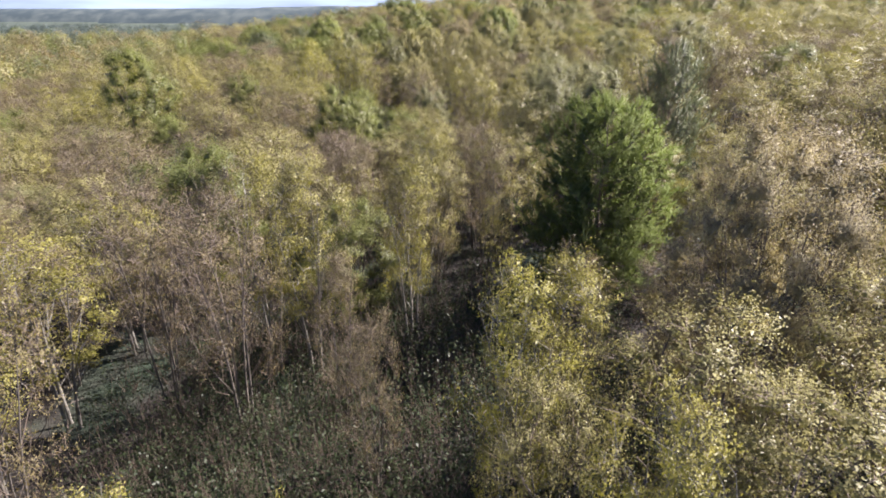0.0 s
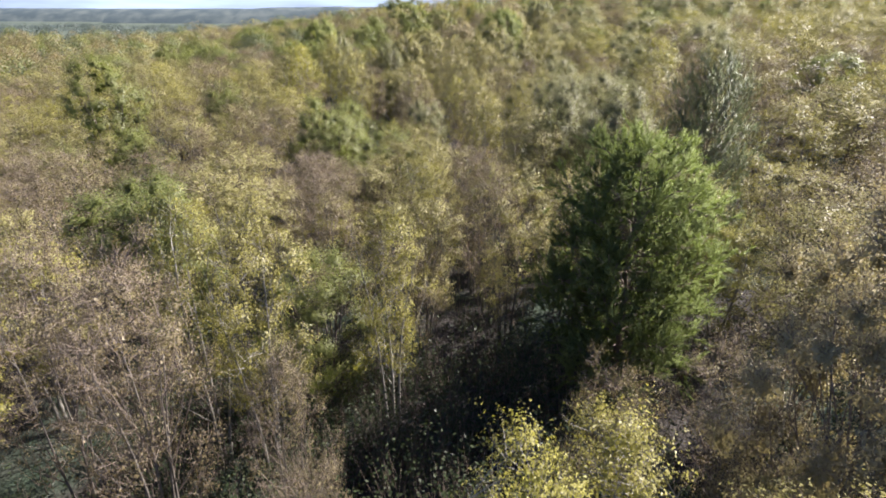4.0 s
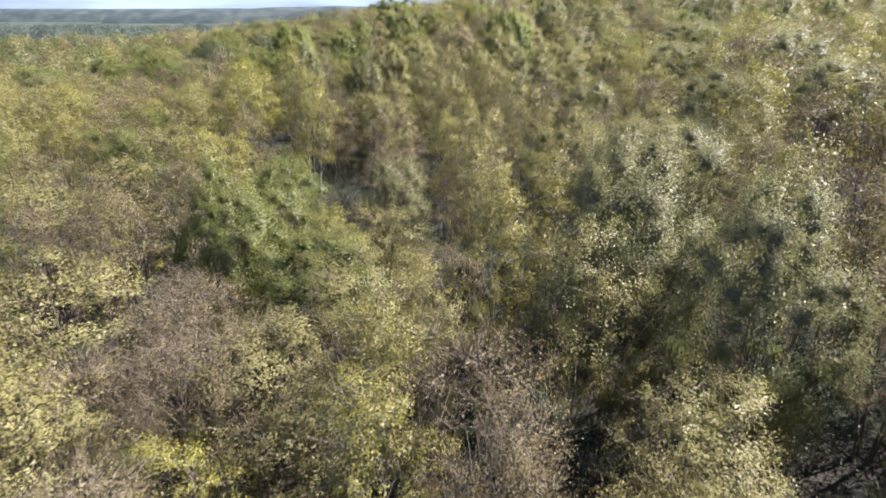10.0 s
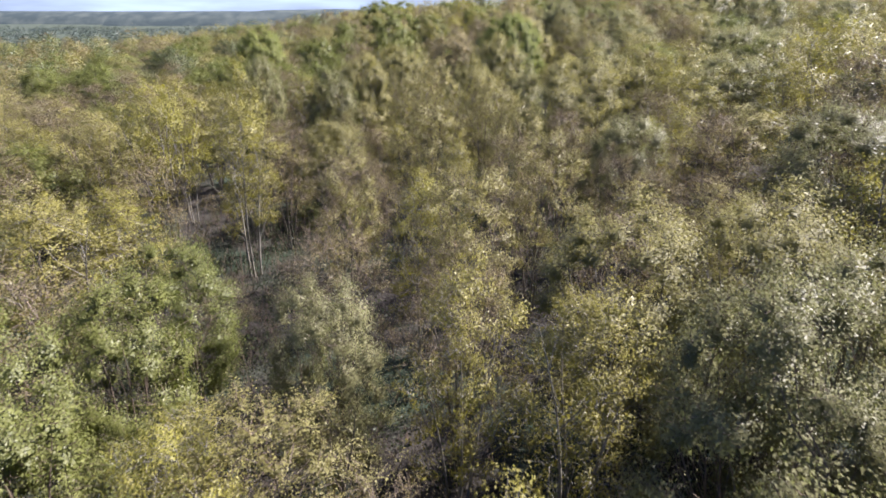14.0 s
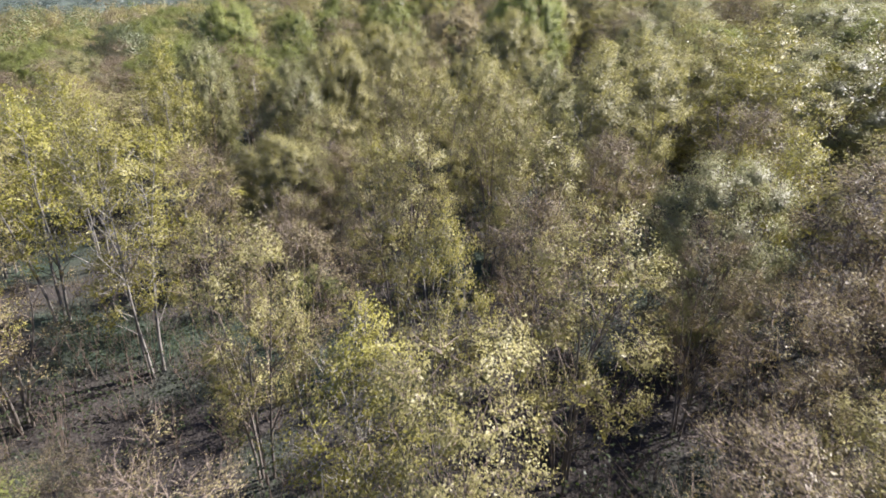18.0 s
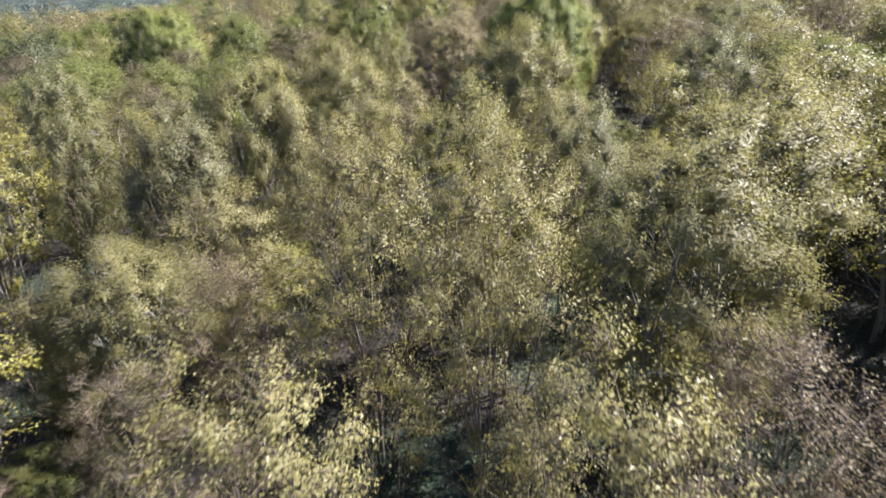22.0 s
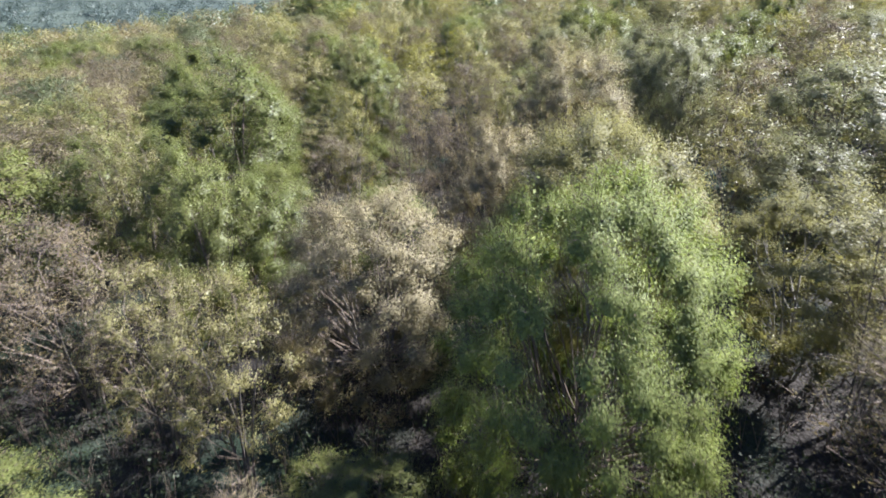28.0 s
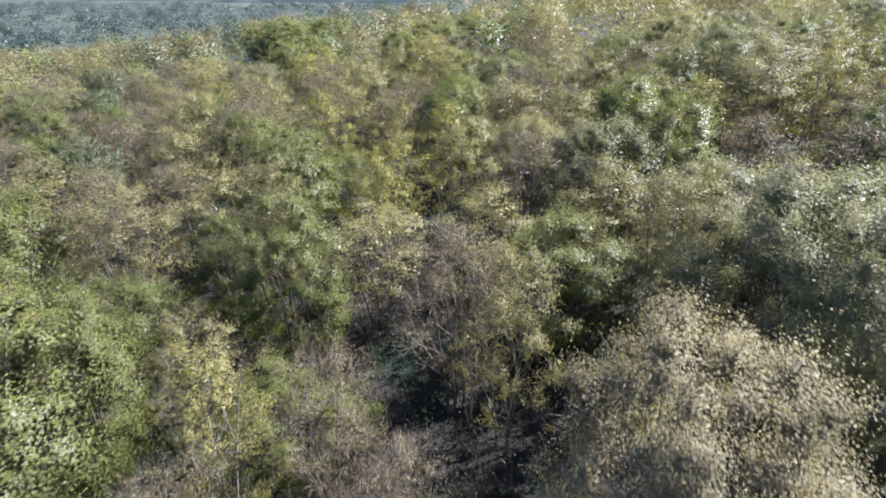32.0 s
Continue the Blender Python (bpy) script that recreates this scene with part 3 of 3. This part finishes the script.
# ---- the trees that stand out, one by one ----
stand("pine", 6.38, 22.86, -3.17, 5.6)
stand("dark", 10.95, 28.89, -1.46, 4.0)
stand("yellow", 1.67, 11.40, -4.92, 3.0)
stand("yellow", 3.03, 12.54, -5.11, 3.2)
stand("olive", 2.07, 9.21, -6.22, 2.8)
stand("yellow", 3.36, 6.59, -4.75, 2.8)
stand("beige", 8.5, 14.2, -2.5, 5.6)
stand("olive", 10.82, 19.82, -4.25, 4.6)
stand("bare", 7.46, 17.11, -6.80, 3.6)
stand("bare", 13.82, 20.42, -4.35, 5)
stand("bare", 3.95, 15.32, -6.17, 2.2)
stand("yellow", -5.15, 20.83, -4.56, 3.8)
stand("yellow", -7.25, 21.73, -4.76, 3.4)
stand("yellow", -1.33, 22.33, -5.16, 3.2)
stand("bare", -7.32, 17.88, -4.68, 4.2)
stand("bare", -10.72, 19.48, -4.78, 4.0)
stand("bare", -20.05, 34.44, -6.41, 6, False)
stand("green", -26.70, 52.83, -3.02, 6, False)
stand("bare", -11.92, 12.38, -4.68, 4.2, False)
stand("yellow", -5.0, 6.3, -6.2, 2.6)
stand("yellow", -2.4, 6.1, -6.3, 1.6)
stand("yellow", -0.9, 6.0, -6.5, 1.3)
stand("olive", 2.85, 26.32, -4.94, 3.4)
stand("bare", 2.31, 29.51, -5.70, 3.4)
stand("yellow", 2.90, 38.05, -4.04, 3.2)
stand("silver", 6.37, 37.07, -2.97, 5.0)
stand("green", -8.19, 44.91, -5.10, 4.4)
stand("bare", -11.34, 43.14, -5.54, 4.4, False)
stand("silver", -1.03, 46.97, -5.60, 3.2)
stand("bare", -1.51, 51.32, -5.66, 4)
stand("pale", 6.9, 48.0, -3.75, 4.8)
stand("pale", 10.2, 47.6, -3.4, 4.6)
stand("silver", 10.14, 43.52, -3.36, 4.6)
stand("bare", 13.06, 42.37, -3.71, 4.5)
stand("silver", 16.50, 54.72, -2.43, 6)
stand("bare", -2.17, 60.74, -5.51, 4)
stand("yellow", -30.01, 69.66, -4.91, 6, False)
stand("yellow", -14.54, 67.24, -2.96, 5, False)
stand("yellow", -15.34, 72.12, -2.98, 4.4, False)
stand("yellow", -13.04, 77.18, -2.27, 4.4, False)
stand("silver", -12.50, 81.29, -2.68, 3.6, False)
stand("yellow", 25.09, 70.89, 0.36, 7, False)
stand("yellow", 17.28, 34.57, -3.72, 5)
stand("bare", 21.23, 43.59, -2.34, 7, False)
stand("bare", -20.76, 61.11, -4.62, 5.5, False)
stand("pale", 10.56, 71.78, -1.47, 5)
stand("olive", 5.77, 56.74, -3.67, 4)
stand("olive", -2.40, 57.55, -4.23, 3.4)
stand("yellow", 2.51, 58.26, -4.30, 2.6)
stand("silver", 10.57, 61.42, -3.88, 4.4)
stand("yellow", 16.28, 70.01, -2.50, 5)
stand("yellow", -8.28, 62.96, -3.21, 4.4)
stand("pale", -4.82, 81.70, -2.64, 5.6)
stand("pale", 5.9, 84.0, -1.25, 5.9)
stand("olive", 4.19, 67.55, -2.46, 3.4)
stand("pale", 8.15, 69.50, -2.06, 4.2)
stand("pale", 14.78, 78.37, -2.50, 5)
stand("olive", 0.87, 63.51, -3.46, 3.6)
stand("bare", 8.53, 65.50, -4.20, 4)
stand("yellow", -8.47, 79.59, -3.78, 4.6)
stand("olive", 5.48, 63.75, -3.41, 3.6)
stand("pale", -2.39, 85.36, -2.20, 6.4)
stand("green", -7.56, 86.90, -2.86, 5)
stand("yellow", 0.40, 81.90, -4.79, 2.8)
stand("silver", 7.33, 76.72, -2.88, 4)
stand("olive", -1.00, 77.56, -3.54, 3.4)
stand("pale", 3.67, 75.12, -2.28, 3.8)
stand("broad", 8.30, 97.90, 0.23, 7.0)
stand("pale", 10.3, 104.7, 0.3, 7.4)
stand("beige", 7.10, 108.00, -0.67, 5.0)
stand("beige", 2.57, 103.51, -1.76, 7)
stand("olive", 16.22, 108.89, 0.29, 5)
stand("silver", 19.41, 109.06, -1.44, 5.5, False)
stand("silver", 17.35, 121.73, 2.09, 7.6)
stand("beige", 10.76, 113.58, 1.57, 6.6)
stand("bare", 3.10, 116.87, -0.78, 3.4)
stand("yellow", -0.01, 116.65, -0.72, 3.4)
stand("green", -6.43, 116.82, 1.24, 7.4)
stand("green", -2.48, 107.87, -2.44, 4.6)
stand("bare", 5.01, 114.29, -1.51, 3)
stand("bare", 6.45, 123.45, -0.31, 5)
stand("green", 0.06, 125.63, 0.10, 4.6)
stand("green", -3.53, 129.03, -2.28, 4)
stand("olive", -7.74, 128.48, -0.61, 5)
stand("pale", 11.22, 139.13, 0.00, 6)
stand("bare", 16.51, 95.97, -1.49, 7)
stand("silver", 14.86, 86.16, -1.49, 5.2)
stand("broad", -20.10, 106.21, -1.58, 7)
stand("green", -5.95, 109.14, -1.74, 5)
stand("bare", -13.09, 44.34, -5.32, 4.0, False)
stand("green", -6.46, 42.42, -5.60, 4.2)
stand("bare", 1.94, 31.77, -5.29, 4.0)
stand("silver", 9.14, 34.82, -3.07, 4.6)
stand("bare", -4.56, 28.33, -5.87, 4.0)
stand("yellow", -0.21, 30.91, -6.00, 3.6)
stand("olive", 4.58, 35.22, -4.23, 3.9)
stand("silver", -6.48, 78.18, -3.39, 4.6)
stand("silver", 7.60, 42.29, -3.31, 4.6)
stand("green", -6.64, 47.37, -5.76, 4.2)
stand("green", -7.06, 51.96, -6.51, 4.2)
stand("yellow", 5.12, 44.34, -4.43, 3.6)
stand("yellow", 1.27, 54.04, -4.74, 3.6)
stand("olive", 2.98, 52.65, -4.14, 3.9)
stand("green", -12.09, 101.41, -1.96, 4.2, False)
stand("green", -3.66, 105.79, -1.60, 4.2)
stand("bare", -0.31, 114.77, -2.68, 4.0)
stand("olive", 17.30, 100.06, -0.31, 3.9)
stand("olive", 0.81, 79.61, -2.63, 4.2)
stand("olive", -8.61, 109.93, -1.06, 3.9)
stand("silver", 17.32, 118.55, 1.65, 4.6)
stand("olive", -4.18, 101.26, -3.13, 3.9)
stand("olive", -1.13, 99.50, -2.51, 3.9)
stand("pale", 16.56, 102.60, -1.28, 5.2)
stand("yellow", 2.53, 132.71, -0.11, 3.6, False)
stand("olive", -1.04, 127.48, 0.92, 3.9)
stand("silver", 11.00, 154.76, 1.47, 4.6, False)
stand("olive", 8.05, 121.20, -0.02, 3.9)
stand("olive", 14.19, 124.18, 1.47, 3.9)
stand("olive", 7.23, 136.16, 0.68, 3.9, False)
stand("green", -5.34, 119.98, -0.74, 4.2)
stand("olive", 7.07, 80.34, -3.25, 3.9)
stand("olive", 4.76, 72.73, -3.21, 4.2)
stand("olive", 1.66, 70.08, -2.53, 3.9)
stand("olive", -25.13, 56.59, -3.07, 3.9, False)
stand("bare", -15.73, 44.29, -6.94, 4.0, False)
stand("green", -0.36, 140.85, -2.36, 4.2, False)

for x, y, over, width in ((-16.5, 186, 0.9, 8), (-13.0, 184, 1.6, 9), (-9.0, 188, 1.2, 8), (5.5, 176, 1.0, 8), (10.0, 181, 0.8, 7)):
    stand("green", x, y, canopy(x, y) + over, width, False, "large round dark green tree on the ridge")

# ---- the rest of the wood, planted between them ----
CHOSEN = len(taken)


def weights(x, y):
    n1 = noise.noise((x * 0.05, y * 0.05, 1.7)); n2 = noise.noise((x * 0.06, y * 0.06, 9.2))
    w = {"olive": 0.38, "yellow": 0.30, "bare": 0.15, "green": 0.01, "silver": 0.02, "pale": 0.14}
    if y > 80 and x > 12:
        w = {"olive": 0.34, "yellow": 0.08, "bare": 0.10, "green": 0.16, "silver": 0.20, "pale": 0.12}
    elif x > 14 and y < 62:
        w = {"olive": 0.36, "yellow": 0.20, "bare": 0.32, "green": 0.02, "silver": 0.08, "pale": 0.02}
    elif x > 12:
        w = {"olive": 0.34, "yellow": 0.26, "bare": 0.12, "green": 0.0, "silver": 0.08, "pale": 0.20}
    elif 92 < y < 132 and x < 0:
        w = {"olive": 0.16, "yellow": 0.0, "bare": 0.16, "green": 0.56, "silver": 0.02, "pale": 0.0, "dark": 0.10}
    elif 92 < y < 128 and x < 12:
        w = {"olive": 0.36, "yellow": 0.10, "bare": 0.10, "green": 0.34, "silver": 0.10, "pale": 0.0}
    elif x < 1 and 24 < y < 52:
        w = {"olive": 0.36, "yellow": 0.14, "bare": 0.26, "green": 0.22, "silver": 0.02, "pale": 0.0}
    elif x < -3 and y < 52:
        w = {"olive": 0.32, "yellow": 0.24, "bare": 0.38, "green": 0.04, "silver": 0.02, "pale": 0.0}
    elif x > 8 and 52 < y < 61:
        w = {"olive": 0.1, "yellow": 0.02, "bare": 0.8, "green": 0.04, "silver": 0.04, "pale": 0.0}
    elif x < -8 and 45 < y < 92:
        w = {"olive": 0.36, "yellow": 0.26, "bare": 0.26, "green": 0.06, "silver": 0.02, "pale": 0.04}
    elif 50 < y < 92:
        w = {"olive": 0.38, "yellow": 0.32, "bare": 0.07, "green": 0.0, "silver": 0.01, "pale": 0.22}
    elif y >= 100 and x < -8:
        w = {"olive": 0.30, "yellow": 0.02, "bare": 0.34, "green": 0.24, "silver": 0.02, "pale": 0.0, "dark": 0.08}
    elif y >= 128:
        w = {"olive": 0.46, "yellow": 0.08, "bare": 0.24, "green": 0.10, "silver": 0.04, "pale": 0.08}
    if y < 30:
        w["silver"] = w["pale"] = 0.0
    w["yellow"] -= 0.25 * n1; w["olive"] += 0.15 * n1; w["bare"] += (0.2 if y < 80 else 0.1) * n2; w["green"] -= 0.1 * n2
    return w


THICKET = [(0.3, 5.8, 27.5, 36.5), (1.4, 5.6, 39.5, 45.0), (9.0, 14.0, 52.0, 61.0)]     # low brown leafless thickets
CLEAR = [(-10.5, 0.8, 2.0, 19.5), (1.2, 6.8, 13.2, 24.0), (-8.5, -1.5, 51.5, 60.5), (-7.0, -0.6, 64.5, 71.0), (8.8, 13.2, 72.0, 81.0), (2.2, 4.8, 76.0, 81.0), (-6.0, 4.6, 88.0, 98.5), (6.6, 13.5, 86.0, 93.0)]     # shaded gaps in the wood: x from, to, y from, to


def fill(x0, x1, y0, y1, step, full, keep_out=None):
    ny, nx = int((y1 - y0) / step), int((x1 - x0) / step)
    for j in range(ny):
        for i in range(nx):
            x = x0 + (i + 0.5 + pick.uniform(-0.42, 0.42)) * step
            y = y0 + (j + 0.5 + pick.uniform(-0.42, 0.42)) * step
            if keep_out and keep_out(x, y):
                continue
            w = weights(x, y)
            kind = pick.choices(list(w), [max(v, 0.0 if y < 30 else 0.01) for v in w.values()])[0]
            width = 2 * KINDS[kind][1] * (pick.uniform(0.78, 1.2) * (1.32 if y > 88 else 1.0) if full else pick.uniform(1.05, 1.6))
            if any((x - a) ** 2 + (y - b) ** 2 < (0.8 * (r + width / 2)) ** 2 for a, b, r, _ in taken[:CHOSEN]):
                continue
            if any((x - a) ** 2 + (y - b) ** 2 < ((0.62 if y > 84 else 0.52) * (r + width / 2)) ** 2 for a, b, r, _ in taken[CHOSEN:]):
                continue
            if any(a < x < b and c < y < d for a, b, c, d in THICKET):
                stand("olive" if pick.random() < 0.3 else "bare", x, y, canopy(x, y) - pick.uniform(1.0, 2.8), width * 0.8, full)
                continue
            if any(a < x < b and c < y < d for a, b, c, d in CLEAR):
                chance = pick.random()
                if y < 40:
                    if chance < 0.15 and y > 12 and x < 0:
                        stand("bare", x, y, canopy(x, y) - pick.uniform(0.4, 1.6), width * 0.5, full)
                elif chance < 0.12:
                    stand("green", x, y, canopy(x, y) - pick.uniform(4.6, 5.8), width * 0.7, full)
                elif chance < 0.50:
                    stand("bare", x, y, canopy(x, y) - pick.uniform(2.4, 4.2), width * 0.6, full)
                continue
            low = (1.5 if 84 < y < 126 else 0.9 if 62 < y <= 84 else 0.0) if full else 0.0        # between the large crowns the rest stays lower
            stand(kind, x, y, canopy(x, y) + pick.gauss(-0.6, 0.8) - low if full else canopy(x, y) + pick.gauss(-0.1, 0.6), width, full)


fill(-8, 15, 4, 128, 1.4, True)
fill(-50, 62, -14, 170, 1.8, False, lambda x, y: -8 <= x <= 15 and 4 < y < 128 or abs(x - 3) > 26 + 0.78 * max(y, 0) or math.hypot(x, y) < 4)
for t in UNUSED:
    for o in (*t.children_recursive, t):
        bpy.data.objects.remove(o)


# ---- low growth between the stems ----
def build_undergrowth():
    rng = np.random.default_rng(21)
    stems, at = Geo(), []
    for i in range(8000):
        x, y = (rng.uniform(-14, 20), rng.uniform(1, 134)) if i > 1800 else (rng.uniform(-11, 7), rng.uniform(6, 26))
        z = ground_z(x, y)
        h = rng.uniform(0.7, 3.2)
        c = np.array([x, y, z])
        for _ in range(5):
            tip = c + np.array([rng.normal() * 0.5, rng.normal() * 0.5, h * rng.uniform(0.6, 1.1)])
            stems.spike(c, tip, 0.012)
            for _ in range(9):
                at.append(c + (tip - c) * rng.uniform(0.25, 1.0) + rng.normal(size=3) * 0.18)
    tagged(new("undergrowth_stems", stems.mesh("undergrowth_stems", BARK["brown"])), "thin brown stems of low shrubs on the woodland floor", "undergrowth", kind="stuff")
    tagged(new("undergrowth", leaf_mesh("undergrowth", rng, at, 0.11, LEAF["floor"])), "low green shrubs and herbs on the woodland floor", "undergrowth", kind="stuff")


build_undergrowth()


# ---- woods on the ridge and in the lowland ----
def build_far_woods():
    rng = np.random.default_rng(33)
    groups = {"olive": [], "bare": [], "yellow": [], "green": [], "dark": []}
    names = list(groups)
    d, n = 0, 0
    for _ in range(9000):
        y = -15 + 465 * rng.uniform() ** 0.8
        x = rng.uniform(-1, 1) * (40 + 0.95 * y)
        if -50 < x < 62 and y < 170:
            continue
        far = math.hypot(x, y)
        if rng.uniform() > min(1, 170 / far) or n > 2500:
            continue
        n += 1
        kind = names[rng.choice(5, p=(0.22, 0.42, 0.0, 0.18, 0.18) if x < 0 else (0.40, 0.26, 0.2, 0.08, 0.06))]
        R, top = rng.uniform(2.4, 4.6), canopy(x, y) + rng.normal() * 0.7
        m = 620 if far < 130 else 520
        u = rng.normal(size=(m, 3)); u /= np.linalg.norm(u, axis=1)[:, None]
        u[:, 2] = np.abs(u[:, 2]) * 1.3 - 0.3
        lumps = np.array([1 + 0.3 * noise.noise((a[0] * 2 + x, a[1] * 2 + y, a[2] * 2)) for a in u])[:, None]
        rad = R * lumps * (0.75 + 0.3 * rng.uniform(size=(m, 1)) ** 0.5)
        size = 0.26 if far < 130 else 0.31
        groups[kind].append((u * rad * (1, 1, 1.15) + (x, y, top - R * 1.15) + rng.normal(size=(m, 3)) * 0.25, u, np.full(m, size)))
    for kind, some in groups.items():
        at, way = np.concatenate([p for p, _, _ in some]), np.concatenate([u for _, u, _ in some])
        sizes = np.concatenate([z for _, _, z in some])
        tagged(new("far_woods", leaf_mesh("far_woods", rng, at, sizes, LEAF[kind], aspect=0.8, corners=3, outward=way, soft=rows_unit(way + rng.normal(size=way.shape) * 0.25))), "far-off woods of mixed leafless and greening trees", "woods", kind="stuff")


def build_lowland_woods():
    """Tree belts and copses of the plain beyond the ridge."""
    rng = np.random.default_rng(35)
    at, way = [], []
    n = 0
    while n < 4200:
        y = 420 + 2300 * rng.uniform() ** 1.3
        x = rng.uniform(-0.85, 0.85) * y
        if noise.noise((x * 0.006, y * 0.012, 4.0)) < -0.12:
            continue
        n += 1
        R = 5 + y * 0.004
        m = 110
        u = rng.normal(size=(m, 3)); u /= np.linalg.norm(u, axis=1)[:, None]; u[:, 2] = np.abs(u[:, 2])
        at.append(u * R * (1.3, 1.3, 1.2) + (x, y, ground_z(x, y) + 3)); way.append(u)
    at, way = np.concatenate(at), np.concatenate(way)
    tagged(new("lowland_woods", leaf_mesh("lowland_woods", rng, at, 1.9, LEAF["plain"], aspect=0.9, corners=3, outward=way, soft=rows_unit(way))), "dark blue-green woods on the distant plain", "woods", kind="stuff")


build_lowland_woods()
build_far_woods()


# ---- hills on the horizon ----
def build_hills():
    m, n, l = node_mat("hill_haze_tint")
    tex = n.new("ShaderNodeTexNoise"); tex.inputs["Scale"].default_value = 0.011; tex.inputs["Detail"].default_value = 6
    coord = n.new("ShaderNodeTexCoord"); l.new(coord.outputs["Object"], tex.inputs["Vector"])
    # dark wooded patches, with the distance haze painted in as a blue tint
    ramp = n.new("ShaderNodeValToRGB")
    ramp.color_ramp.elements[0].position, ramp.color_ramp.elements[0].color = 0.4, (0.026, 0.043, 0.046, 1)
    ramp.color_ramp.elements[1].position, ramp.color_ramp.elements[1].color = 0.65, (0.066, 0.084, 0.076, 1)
    p = n.new("ShaderNodeBsdfPrincipled"); p.inputs["Roughness"].default_value = 1.0
    o = n.new("ShaderNodeOutputMaterial")
    l.new(tex.outputs[0], ramp.inputs[0]); l.new(ramp.outputs[0], p.inputs["Base Color"]); l.new(p.outputs[0], o.inputs[0])
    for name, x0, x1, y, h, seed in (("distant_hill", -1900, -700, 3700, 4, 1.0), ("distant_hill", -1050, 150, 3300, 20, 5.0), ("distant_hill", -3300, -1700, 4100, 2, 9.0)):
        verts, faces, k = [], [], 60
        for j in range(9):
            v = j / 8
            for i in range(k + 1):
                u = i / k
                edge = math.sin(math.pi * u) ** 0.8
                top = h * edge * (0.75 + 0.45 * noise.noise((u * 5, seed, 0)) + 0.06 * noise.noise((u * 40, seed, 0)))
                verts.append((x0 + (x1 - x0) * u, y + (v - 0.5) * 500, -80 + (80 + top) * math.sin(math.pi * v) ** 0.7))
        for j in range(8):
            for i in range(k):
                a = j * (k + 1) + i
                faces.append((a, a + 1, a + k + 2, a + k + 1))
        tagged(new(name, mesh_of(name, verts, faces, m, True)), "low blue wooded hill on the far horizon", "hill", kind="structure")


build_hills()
